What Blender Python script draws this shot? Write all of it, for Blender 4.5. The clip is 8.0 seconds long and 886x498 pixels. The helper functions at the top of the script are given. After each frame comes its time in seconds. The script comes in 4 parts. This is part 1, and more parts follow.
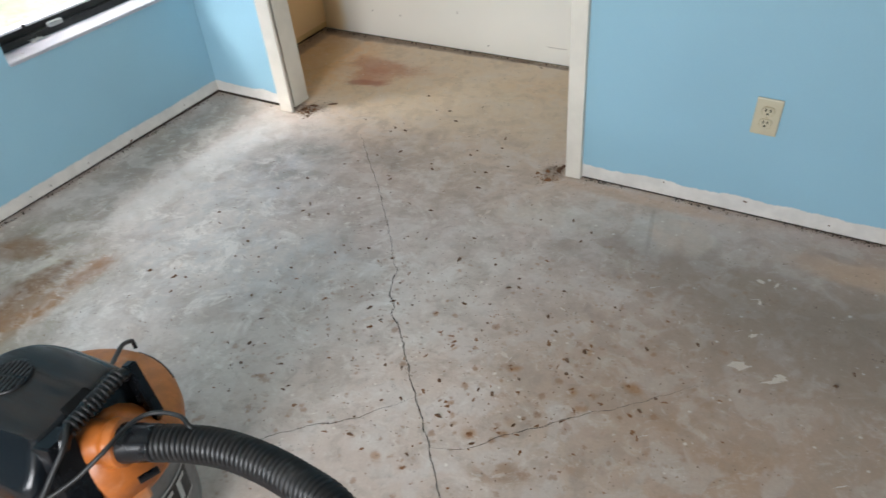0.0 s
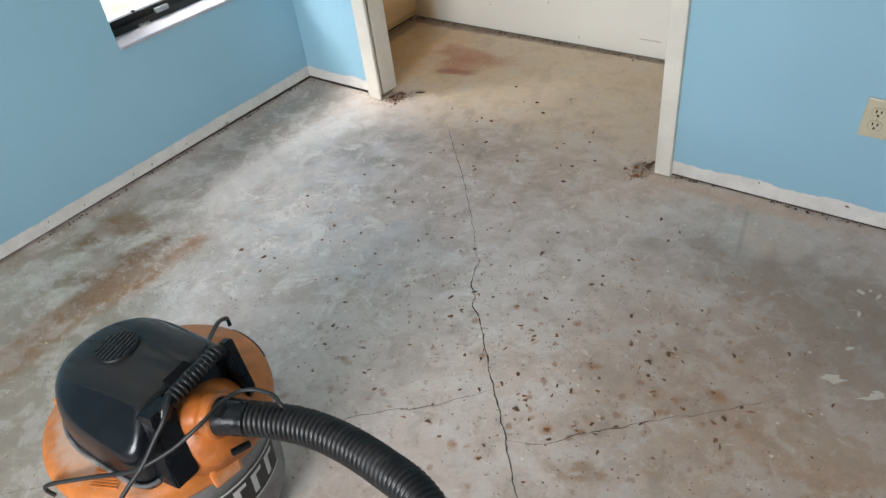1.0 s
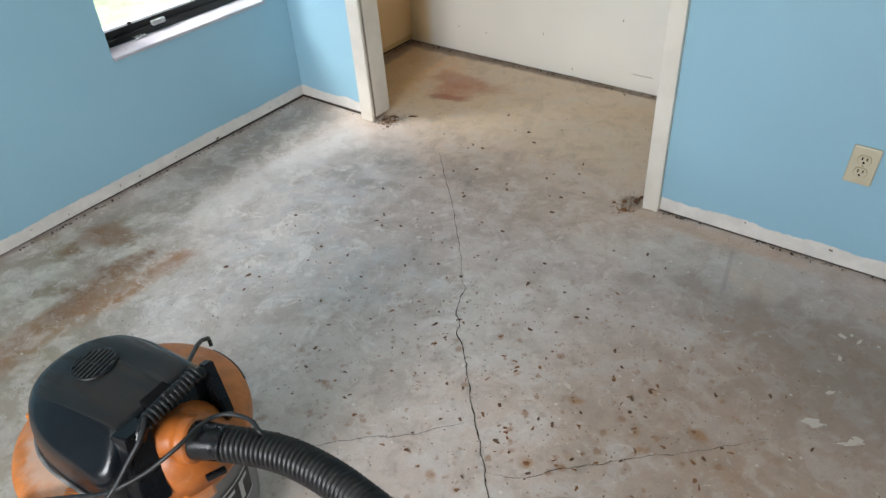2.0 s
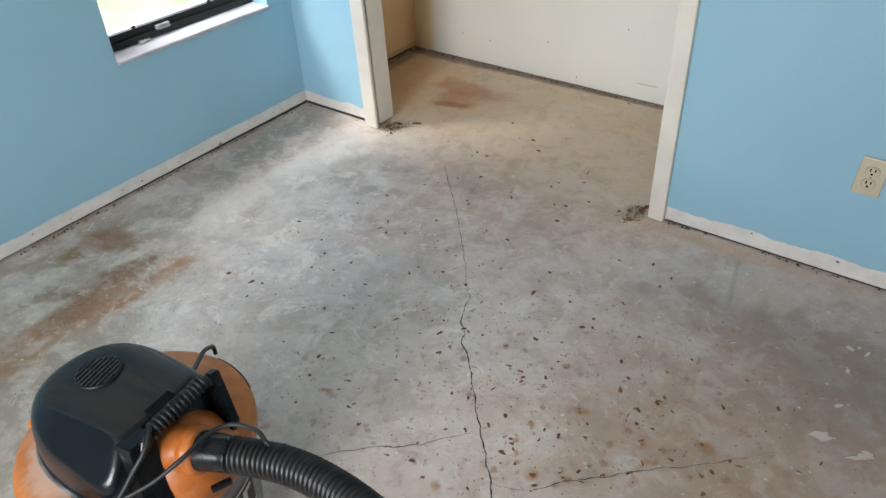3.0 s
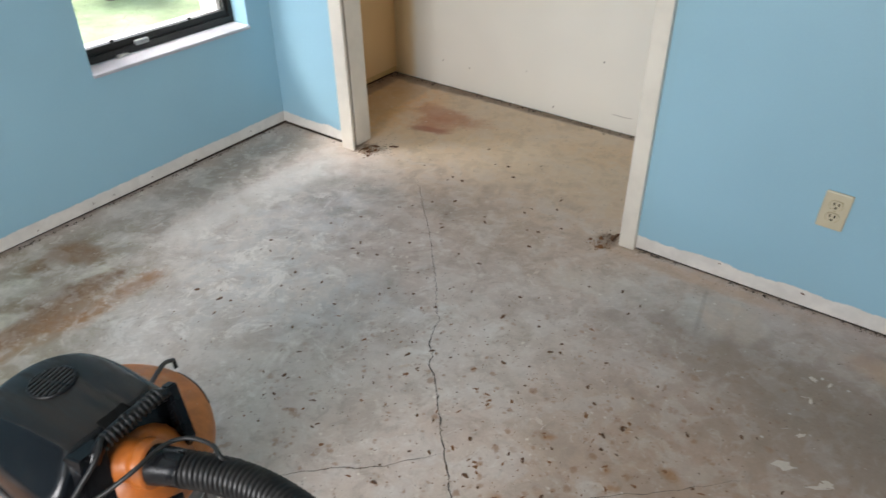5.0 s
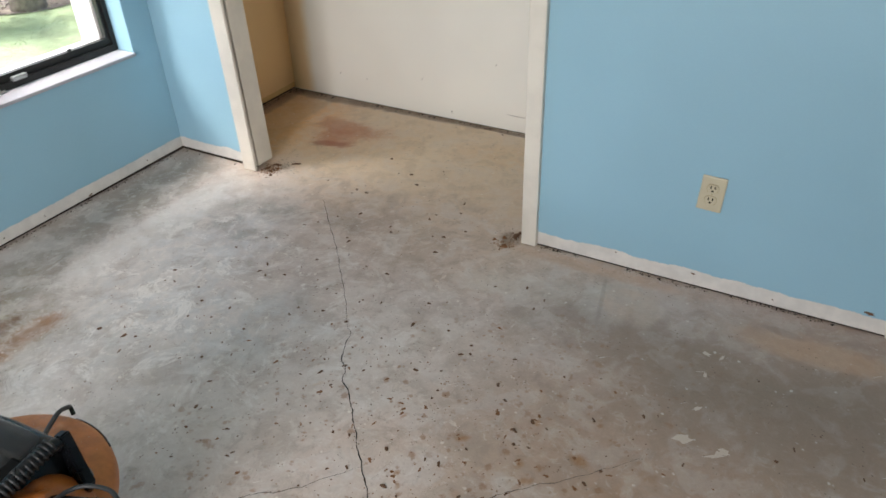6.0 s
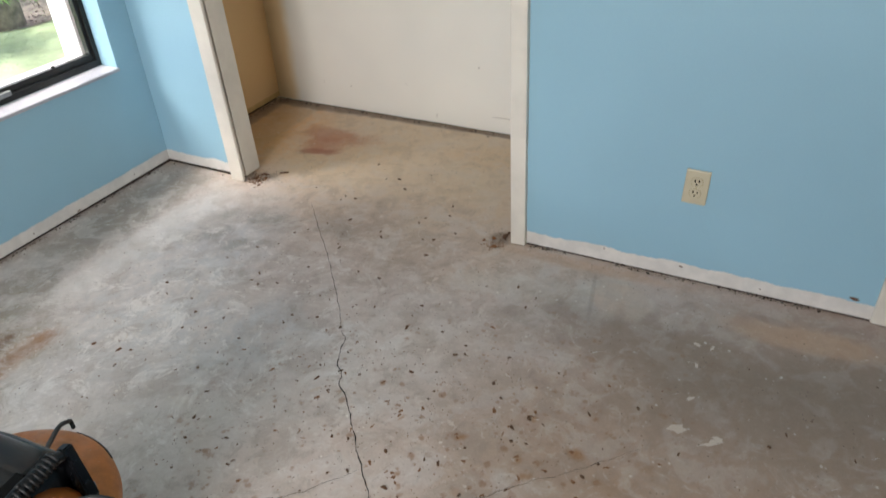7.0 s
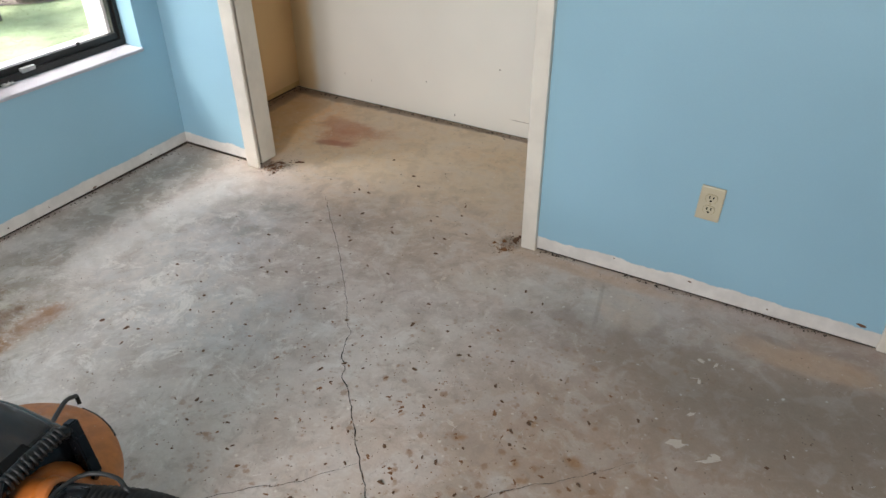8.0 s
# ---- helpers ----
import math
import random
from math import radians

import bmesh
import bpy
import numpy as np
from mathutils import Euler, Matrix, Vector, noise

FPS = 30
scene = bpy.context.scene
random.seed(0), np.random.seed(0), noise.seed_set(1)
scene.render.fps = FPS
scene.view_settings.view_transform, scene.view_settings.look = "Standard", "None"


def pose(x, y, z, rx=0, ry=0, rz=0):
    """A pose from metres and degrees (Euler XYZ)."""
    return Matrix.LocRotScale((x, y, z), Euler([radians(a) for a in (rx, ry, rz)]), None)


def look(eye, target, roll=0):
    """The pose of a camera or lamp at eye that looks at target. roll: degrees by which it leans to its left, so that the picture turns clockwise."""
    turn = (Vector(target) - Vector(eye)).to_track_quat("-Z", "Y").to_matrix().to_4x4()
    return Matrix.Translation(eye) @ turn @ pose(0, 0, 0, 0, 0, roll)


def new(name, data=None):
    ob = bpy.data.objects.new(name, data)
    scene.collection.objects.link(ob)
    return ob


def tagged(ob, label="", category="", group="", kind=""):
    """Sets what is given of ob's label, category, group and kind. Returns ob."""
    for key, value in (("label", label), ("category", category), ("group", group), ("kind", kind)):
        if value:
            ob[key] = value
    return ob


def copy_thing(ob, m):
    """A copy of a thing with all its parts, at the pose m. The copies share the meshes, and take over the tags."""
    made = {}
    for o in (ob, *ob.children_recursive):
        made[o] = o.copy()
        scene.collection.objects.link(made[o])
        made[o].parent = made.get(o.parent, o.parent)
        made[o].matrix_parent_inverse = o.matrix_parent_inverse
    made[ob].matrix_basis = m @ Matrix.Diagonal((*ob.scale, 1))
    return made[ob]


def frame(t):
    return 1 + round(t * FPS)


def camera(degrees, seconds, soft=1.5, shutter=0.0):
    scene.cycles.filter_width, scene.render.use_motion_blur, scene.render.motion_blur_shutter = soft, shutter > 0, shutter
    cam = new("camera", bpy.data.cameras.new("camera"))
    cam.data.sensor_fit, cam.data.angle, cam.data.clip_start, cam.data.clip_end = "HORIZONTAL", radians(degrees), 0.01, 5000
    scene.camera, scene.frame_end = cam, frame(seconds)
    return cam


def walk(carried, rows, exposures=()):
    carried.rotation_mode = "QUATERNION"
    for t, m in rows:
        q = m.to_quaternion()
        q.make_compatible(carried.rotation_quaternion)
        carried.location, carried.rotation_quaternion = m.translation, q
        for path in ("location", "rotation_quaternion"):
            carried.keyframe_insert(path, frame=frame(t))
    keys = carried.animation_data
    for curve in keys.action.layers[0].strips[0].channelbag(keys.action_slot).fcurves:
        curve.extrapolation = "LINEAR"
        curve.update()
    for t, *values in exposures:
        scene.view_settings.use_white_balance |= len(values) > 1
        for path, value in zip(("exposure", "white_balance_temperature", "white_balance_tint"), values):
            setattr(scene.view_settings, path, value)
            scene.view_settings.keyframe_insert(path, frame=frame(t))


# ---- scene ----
cam = camera(63.6, 8.0, 1.5, 0.5)
PATH = [
    (0, (-0.031, 0.539, 1.407), (-0.878, 1.864, 0.171), -4.9),
    (0.2, (-0.03, 0.535, 1.416), (-0.934, 1.821, 0.179), -6.5),
    (0.5, (-0.037, 0.529, 1.428), (-1.032, 1.724, 0.171), -9.6),
    (0.8, (-0.043, 0.521, 1.426), (-1.057, 1.717, 0.185), -8.2),
    (1, (-0.056, 0.526, 1.422), (-1.065, 1.721, 0.176), -7.0),
    (1.5, (-0.067, 0.522, 1.427), (-1.044, 1.774, 0.21), -3.4),
    (2, (-0.068, 0.535, 1.434), (-1.062, 1.785, 0.23), -3.5),
    (2.2, (-0.074, 0.535, 1.439), (-1.071, 1.794, 0.246), -3.3),
    (3.5, (-0.102, 0.531, 1.428), (-1.103, 1.79, 0.238), -2.3),
    (4, (-0.108, 0.528, 1.43), (-1.146, 1.77, 0.256), -1.9),
    (4.2, (-0.109, 0.528, 1.431), (-1.166, 1.754, 0.257), -2.4),
    (5.3, (-0.043, 0.547, 1.412), (-0.971, 1.927, 0.3), -0.6),
    (5.5, (-0.032, 0.551, 1.449), (-0.922, 1.938, 0.315), -1.9),
    (5.8, (-0.016, 0.554, 1.45), (-0.821, 1.997, 0.323), -0.2),
    (6, (0.011, 0.569, 1.452), (-0.801, 2.012, 0.33), -1.6),
    (6.2, (0.003, 0.564, 1.447), (-0.746, 2.04, 0.325), -0.5),
    (6.5, (0.008, 0.554, 1.447), (-0.789, 1.946, 0.251), -3.4),
    (6.7, (0.011, 0.558, 1.457), (-0.781, 1.966, 0.278), -3.1),
    (7, (0.015, 0.546, 1.459), (-0.771, 2.01, 0.346), -3.1),
    (7.2, (0.01, 0.54, 1.466), (-0.797, 2.009, 0.374), -1.9),
    (7.5, (0.01, 0.542, 1.469), (-0.768, 2.003, 0.347), -0.5),
    (8, (0.007, 0.539, 1.47), (-0.795, 1.99, 0.351), 0.2),
]
walk(cam, [(t, look(eye, target, roll)) for t, eye, target, roll in PATH], [(0.0, 1.82, 6250, 9), (2.2, 1.76, 6250, 9), (4.2, 1.74, 6350, 10), (5.5, 1.66, 6500, 11), (8.0, 1.64, 6550, 12)])
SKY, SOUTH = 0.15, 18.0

# ---- light ----
world = bpy.data.worlds.new("sky")
scene.world = world
world.use_nodes = True
wn = world.node_tree
sky = wn.nodes.new("ShaderNodeTexSky")
sky.sky_type = "NISHITA"
sky.sun_disc = False
sky.sun_elevation, sky.sun_rotation = radians(55), radians(-60)
sky.air_density, sky.dust_density = 1.0, 3.0
wn.links.new(sky.outputs[0], wn.nodes["Background"].inputs[0])
wn.nodes["Background"].inputs[1].default_value = SKY

sun = new("sun", bpy.data.lights.new("sun", "SUN"))
sun.data.energy, sun.data.angle, sun.data.color = 2.2, radians(40), (1, 0.96, 0.9)
sun.matrix_world = look((-4, -7, 12), (0, 0, 0))


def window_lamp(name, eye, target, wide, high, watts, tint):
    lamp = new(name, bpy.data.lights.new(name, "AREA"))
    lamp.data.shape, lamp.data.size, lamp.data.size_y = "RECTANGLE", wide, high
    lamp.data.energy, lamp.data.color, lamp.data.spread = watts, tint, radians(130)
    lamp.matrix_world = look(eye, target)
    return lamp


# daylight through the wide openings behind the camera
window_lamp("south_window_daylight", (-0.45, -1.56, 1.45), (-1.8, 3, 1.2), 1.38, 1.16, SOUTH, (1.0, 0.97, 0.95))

# ---- materials ----


class Nodes:
    """Short hand for one node material."""

    def __init__(self, name, rough=0.6, metal=0.0, spec=0.5):
        self.m = bpy.data.materials.new(name)
        self.m.use_nodes = True
        self.t = self.m.node_tree
        self.b = self.t.nodes["Principled BSDF"]
        self.b.inputs["Roughness"].default_value = rough
        self.b.inputs["Metallic"].default_value = metal
        self.b.inputs["Specular IOR Level"].default_value = spec
        self.pos = self.t.nodes.new("ShaderNodeTexCoord").outputs["Object"]
        self.flat = None

    def put(self, socket, value):
        if isinstance(value, bpy.types.NodeSocket):
            self.t.links.new(value, socket)
        elif isinstance(value, (tuple, list)) and len(value) == 3 and socket.type == "RGBA":
            socket.default_value = (*value, 1)
        else:
            socket.default_value = value

    def math(self, op, a, b=0.0, clamp=False):
        n = self.t.nodes.new("ShaderNodeMath")
        n.operation, n.use_clamp = op, clamp
        self.put(n.inputs[0], a), self.put(n.inputs[1], b)
        return n.outputs[0]

    def noise(self, scale, detail=4.0, rough=0.55, vec=None, warp=0.0):
        n = self.t.nodes.new("ShaderNodeTexNoise")
        self.put(n.inputs["Vector"], vec if vec is not None else self.pos)
        n.inputs["Scale"].default_value, n.inputs["Detail"].default_value = scale, detail
        n.inputs["Roughness"].default_value, n.inputs["Distortion"].default_value = rough, warp
        return n.outputs["Fac"]

    def cells(self, scale, vec=None):
        n = self.t.nodes.new("ShaderNodeTexVoronoi")
        self.put(n.inputs["Vector"], vec if vec is not None else self.pos)
        n.inputs["Scale"].default_value = scale
        return n.outputs["Distance"]

    def span(self, x, a, b, lo=0.0, hi=1.0):
        n = self.t.nodes.new("ShaderNodeMapRange")
        n.interpolation_type = "SMOOTHSTEP"
        for k, v in enumerate((x, a, b, lo, hi)):
            self.put(n.inputs[k], v)
        return n.outputs[0]

    def mix(self, fac, a, b, mode="MIX"):
        n = self.t.nodes.new("ShaderNodeMix")
        n.data_type, n.blend_type = "RGBA", mode
        self.put(n.inputs[0], fac), self.put(n.inputs[6], a), self.put(n.inputs[7], b)
        return n.outputs[2]

    def axis(self, k):
        n = self.t.nodes.new("ShaderNodeSeparateXYZ")
        self.put(n.inputs[0], self.pos)
        return n.outputs[k]

    def moved(self, loc, rot, scale):
        n = self.t.nodes.new("ShaderNodeMapping")
        n.vector_type = "TEXTURE"
        self.put(n.inputs[0], self.pos)
        n.inputs[1].default_value, n.inputs[2].default_value, n.inputs[3].default_value = loc, rot, scale
        return n.outputs[0]

    def line(self, a, b, k):
        """a x + b y + k on the floor."""
        return self.math("ADD", self.math("ADD", self.math("MULTIPLY", self.flat[0], a), self.math("MULTIPLY", self.flat[1], b)), k)

    def blob(self, x, y, rx, ry, turn=0.0, ragged=None, amount=0.7, soft=0.5):
        """1 inside a ragged oval patch of the floor, 0 outside."""
        if self.flat is None:
            self.flat = (self.axis(0), self.axis(1))
        c, s = math.cos(radians(turn)), math.sin(radians(turn))
        u = self.line(c / rx, s / rx, -(c * x + s * y) / rx)
        v = self.line(-s / ry, c / ry, (s * x - c * y) / ry)
        d = self.math("SQRT", self.math("ADD", self.math("MULTIPLY", u, u), self.math("MULTIPLY", v, v)))
        if ragged is not None:
            d = self.math("ADD", d, self.math("MULTIPLY", self.math("SUBTRACT", ragged, 0.5), 2 * amount))
        return self.span(d, 1 + soft / 2, 1 - soft / 2)

    def bump(self, height, strength=0.3, depth=0.002, before=None):
        n = self.t.nodes.new("ShaderNodeBump")
        n.inputs["Strength"].default_value, n.inputs["Distance"].default_value = strength, depth
        self.put(n.inputs["Height"], height)
        if before is not None:
            self.put(n.inputs["Normal"], before)
        self.put(self.b.inputs["Normal"], n.outputs[0])
        return n.outputs[0]

    def done(self, colour, rough=None):
        self.put(self.b.inputs["Base Color"], colour)
        if rough is not None:
            self.put(self.b.inputs["Roughness"], rough)
        return self.m


def srgb(r, g, b):
    return tuple((c / 255 / 12.92) if c / 255 <= 0.04045 else ((c / 255 + 0.055) / 1.055) ** 2.4 for c in (r, g, b))


def plain(name, colour, rough=0.5, metal=0.0, vary=0.15, scale=30.0, bumpy=0.1, spec=0.5):
    n = Nodes(name, rough, metal, spec)
    f = n.noise(scale, 5)
    dark = tuple(c * (1 - vary) for c in colour)
    light = tuple(min(1, c * (1 + vary)) for c in colour)
    if bumpy:
        n.bump(n.noise(scale * 6, 3), bumpy, 0.001)
    return n.done(n.mix(n.span(f, 0.3, 0.7), dark, light), n.span(f, 0.3, 0.7, rough * 0.9, min(1, rough * 1.12)))


def concrete():
    n = Nodes("worn_concrete", 0.55, 0, 0.5)
    big, mid, fine, grit = n.noise(1.3, 5, 0.6, warp=0.6), n.noise(5.5, 8, 0.68, warp=0.4), n.noise(28, 8, 0.7), n.noise(160, 4, 0.6)
    cloud, brush = n.noise(11, 9, 0.72, warp=0.8), n.noise(1.0, 7, 0.68, n.moved((0, 0, 0), (0, 0, radians(28)), (0.2, 0.07, 1)), warp=0.5)
    rag, rag2 = n.noise(4.0, 8, 0.7, warp=0.5), n.noise(8.0, 9, 0.75, warp=0.6)
    gaps = n.span(n.noise(7.0, 8, 0.72, warp=0.5), 0.34, 0.6, 0.25, 1)
    c = n.mix(n.span(big, 0.32, 0.68), srgb(180, 166, 160), srgb(194, 182, 177))
    c = n.mix(n.span(mid, 0.42, 0.62, 0, 0.45), c, srgb(206, 194, 190))
    c = n.mix(n.span(mid, 0.49, 0.34, 0, 0.4), c, srgb(156, 145, 135))
    x, y = n.axis(0), n.axis(1)

    def stain(colour, strength, *blobs):
        nonlocal c
        for bx, by, rx, ry, turn, rr, amount, soft in blobs:
            m = n.blob(bx, by, rx, ry, turn, rr, amount, soft)
            if soft < 0.85:
                m = n.math("MULTIPLY", m, gaps)
            c = n.mix(n.math("MULTIPLY", m, strength), c, colour)

    # aged adhesive tint that spreads towards the closet and along the near side, with painted shade
    stain(srgb(226, 208, 184), 0.72, (-1.45, 3.15, 1.35, 0.6, 0, rag, 0.4, 0.9))
    # the next stain paints the warm shade behind the closet's west jamb
    stain(srgb(224, 168, 104), 0.8, (-2.32, 3.12, 0.28, 0.4, 10, rag, 0.5, 0.9))
    stain(srgb(214, 184, 146), 0.5, (-1.9, 2.98, 0.36, 0.18, 20, rag, 0.6, 1.0), (-1.15, 3.2, 0.25, 0.1, 10, rag, 0.8, 1.1))
    stain(srgb(190, 168, 149), 0.5, (-0.95, 2.62, 0.75, 0.36, 10, rag, 0.6, 0.9), (-0.5, 1.25, 0.75, 0.5, 40, rag, 0.7, 1.0))
    # the next stain, part real brown, also paints the light's falloff eastwards
    stain(srgb(146, 122, 106), 0.6, (0.42, 1.95, 0.75, 0.6, 30, rag, 0.7, 1.0))
    stain(srgb(184, 156, 132), 0.55, (0.15, 1.6, 0.6, 0.4, 30, rag, 0.7, 1.0), (0.19, 2.45, 0.24, 0.08, 0, rag2, 0.5, 0.8))
    stain(srgb(190, 166, 151), 0.5, (-0.55, 1.65, 0.75, 0.4, 42, rag, 0.6, 1.3))
    stain(srgb(172, 142, 116), 0.25, (-0.62, 1.7, 0.5, 0.2, 42, rag2, 1.0, 1.0), (-0.25, 1.62, 0.3, 0.2, 10, rag2, 1.0, 1.0))
    # the strip along the window wall that stayed covered, and the bleached, sheen-tinted area beside it
    strip = n.span(n.math("ADD", x, n.math("MULTIPLY", n.math("SUBTRACT", rag2, 0.5), 0.05)), -2.19, -2.23)
    c = n.mix(n.math("MULTIPLY", strip, 0.55), c, srgb(166, 157, 149))
    # bleaching whose blue-white also paints in the sky's reflection
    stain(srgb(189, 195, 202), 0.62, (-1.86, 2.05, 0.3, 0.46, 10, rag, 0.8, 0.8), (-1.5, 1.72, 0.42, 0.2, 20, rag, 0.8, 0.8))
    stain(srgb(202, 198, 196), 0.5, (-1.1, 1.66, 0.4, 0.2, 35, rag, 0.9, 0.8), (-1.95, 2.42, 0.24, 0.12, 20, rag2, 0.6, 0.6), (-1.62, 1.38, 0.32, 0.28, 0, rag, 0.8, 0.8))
    # paler mid floor, painted to even out the window light's falloff
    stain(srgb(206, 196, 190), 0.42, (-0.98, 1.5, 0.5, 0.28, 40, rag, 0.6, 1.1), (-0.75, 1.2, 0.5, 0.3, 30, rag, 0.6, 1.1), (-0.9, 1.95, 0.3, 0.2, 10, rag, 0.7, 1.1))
    # grey-blue cast of the window's sheen, laid into the colour
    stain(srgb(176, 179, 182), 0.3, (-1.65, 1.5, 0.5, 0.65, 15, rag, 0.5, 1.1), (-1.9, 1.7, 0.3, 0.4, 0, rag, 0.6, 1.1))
    # dark smears
    stain(srgb(134, 130, 124), 0.55, (-1.84, 2.37, 0.24, 0.05, 18, rag2, 1.2, 0.7), (-1.93, 2.2, 0.12, 0.05, 40, rag2, 1.2, 0.7), (-1.72, 2.2, 0.12, 0.04, 20, rag2, 1.2, 0.7))
    stain(srgb(128, 122, 114), 0.6, (-2.2, 1.66, 0.06, 0.18, 12, rag2, 0.9, 0.8), (-2.34, 2.2, 0.12, 0.36, 0, rag2, 0.8, 0.9))
    stain(srgb(138, 120, 107), 0.4, (-0.2, 2.24, 0.45, 0.15, -12, rag2, 0.6, 1.2), (0.12, 2.14, 0.4, 0.24, 0, rag, 0.6, 1.2))
    stain(srgb(138, 129, 118), 0.22, (-1.25, 2.42, 0.35, 0.16, -30, rag2, 1.0, 0.8), (-0.78, 2.1, 0.3, 0.12, 20, rag2, 1.0, 0.8))
    stain(srgb(206, 200, 192), 0.7, (-0.42, 2.47, 0.09, 0.05, 30, rag2, 0.8, 0.4), (-0.3, 2.44, 0.08, 0.04, -20, rag2, 0.8, 0.4), (-0.72, 2.36, 0.2, 0.07, 10, rag2, 1.0, 0.6))
    # pale scraped corner by the north wall
    stain(srgb(196, 190, 181), 0.6, (-0.35, 2.4, 0.1, 0.07, -25, rag2, 0.5, 0.5), (-0.45, 2.42, 0.05, 0.1, -10, rag2, 0.5, 0.5))
    # water stains under the window wall
    broken = n.span(n.noise(17.0, 7, 0.75, warp=0.9), 0.38, 0.54, 0.62, 1)
    gaps = n.math("MULTIPLY", gaps, broken)
    stain(srgb(150, 140, 122), 0.75, (-2.16, 1.15, 0.34, 0.46, 0, rag2, 0.8, 0.7), (-1.8, 0.72, 0.36, 0.4, 20, rag, 0.7, 0.9), (-2.3, 1.3, 0.16, 0.3, 0, rag2, 0.9, 0.7))
    stain(srgb(134, 118, 96), 0.8, (-2.34, 1.35, 0.05, 0.12, 25, rag2, 1.2, 0.6), (-2.2, 1.12, 0.04, 0.12, -25, rag2, 1.2, 0.6), (-2.22, 1.42, 0.12, 0.05, 10, rag2, 1.0, 0.6))
    stain(srgb(196, 193, 180), 0.9, (-2.28, 1.22, 0.07, 0.05, 30, rag2, 0.9, 0.4), (-2.15, 1.09, 0.05, 0.06, -20, rag2, 0.9, 0.4), (-2.32, 0.98, 0.08, 0.12, -20, rag2, 1.0, 0.4), (-2.12, 1.4, 0.06, 0.07, 10, rag2, 0.9, 0.4))
    stain(srgb(130, 98, 70), 0.8, (-2.31, 1.45, 0.1, 0.06, 0, rag2, 1.0, 0.8), (-2.33, 1.36, 0.05, 0.07, 20, rag2, 1.0, 0.7))
    stain(srgb(152, 122, 92), 0.8, (-2.02, 1.26, 0.08, 0.22, -6, rag2, 1.0, 0.9), (-2.03, 0.98, 0.07, 0.22, 6, rag2, 1.1, 0.9))
    stain(srgb(112, 82, 58), 0.9, (-2.1, 1.34, 0.05, 0.16, -8, rag2, 1.2, 0.6), (-2.06, 1.15, 0.05, 0.1, 0, rag2, 1.2, 0.6))
    stain(srgb(160, 116, 78), 0.72, (-1.985, 1.46, 0.045, 0.1, -6, rag2, 1.0, 0.6), (-1.965, 1.33, 0.04, 0.1, 6, rag2, 1.1, 0.6), (-2.01, 1.2, 0.04, 0.08, -20, rag2, 1.1, 0.6))
    # soft brown glue stains beside the hairline crack
    stain(srgb(148, 112, 78), 0.62, (-0.293, 1.751, 0.02, 0.015, 0, rag2, 0.7, 1.1), (-0.472, 1.387, 0.055, 0.03, 20, rag2, 1.1, 1.1), (-0.59, 1.69, 0.022, 0.012, 20, rag2, 0.9, 1.1), (-0.117, 1.789, 0.02, 0.018, 0, rag2, 0.8, 1.1))
    stain(srgb(166, 130, 98), 0.5, (-0.16, 1.697, 0.06, 0.035, 20, rag2, 1.0, 1.2), (-0.33, 1.476, 0.035, 0.022, 0, rag2, 1.1, 1.1), (-0.588, 1.451, 0.022, 0.018, 0, rag2, 0.9, 1.1), (-0.514, 1.526, 0.016, 0.014, 0, rag2, 0.9, 1.1), (-0.415, 1.677, 0.015, 0.02, 0, rag2, 0.9, 1.1), (-0.03, 1.64, 0.12, 0.06, 30, rag, 0.8, 1.3))
    # dirt along the closet's wall feet
    stain(srgb(112, 98, 84), 0.8, (-2.1, 3.44, 0.42, 0.035, 0, rag2, 1.0, 0.9), (-1.5, 3.445, 0.4, 0.022, 0, rag2, 1.0, 0.9), (-2.49, 3.2, 0.03, 0.3, 0, rag2, 0.9, 0.9), (-2.0, 2.67, 0.05, 0.04, 0, rag2, 0.8, 0.8), (-0.85, 2.6, 0.04, 0.05, 0, rag2, 0.8, 0.8))
    # red-brown spill in the closet
    stain(srgb(186, 132, 104), 0.85, (-1.92, 3.13, 0.22, 0.085, 10, rag2, 0.7, 0.7), (-2.0, 3.05, 0.08, 0.11, 30, rag2, 0.7, 0.7))
    stain(srgb(160, 98, 80), 0.85, (-1.92, 2.98, 0.1, 0.03, 25, rag2, 0.8, 0.7))
    # mottling and brushed haze
    c = n.mix(n.span(cloud, 0.52, 0.64, 0, 0.4), c, srgb(212, 206, 201))
    c = n.mix(n.span(cloud, 0.48, 0.34, 0, 0.34), c, srgb(142, 132, 121))
    milk = n.noise(8.5, 3.5, 0.55, warp=0.5)
    c = n.mix(n.span(milk, 0.51, 0.6, 0, 0.4), c, srgb(205, 199, 196))
    c = n.mix(n.span(milk, 0.48, 0.37, 0, 0.34), c, srgb(154, 141, 131))
    dabs = n.noise(24, 6, 0.7, warp=0.9)
    c = n.mix(n.span(dabs, 0.56, 0.66, 0, 0.4), c, srgb(214, 209, 204))
    c = n.mix(n.span(dabs, 0.44, 0.32, 0, 0.26), c, srgb(132, 122, 110))
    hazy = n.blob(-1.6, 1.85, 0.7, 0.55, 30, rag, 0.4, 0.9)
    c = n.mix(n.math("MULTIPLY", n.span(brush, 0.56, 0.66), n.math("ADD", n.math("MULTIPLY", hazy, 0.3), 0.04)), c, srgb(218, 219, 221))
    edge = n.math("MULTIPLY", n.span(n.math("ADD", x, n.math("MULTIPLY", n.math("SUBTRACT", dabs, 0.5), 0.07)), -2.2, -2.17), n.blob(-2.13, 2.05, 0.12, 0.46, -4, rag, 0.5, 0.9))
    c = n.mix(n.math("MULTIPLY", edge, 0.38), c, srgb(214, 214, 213))
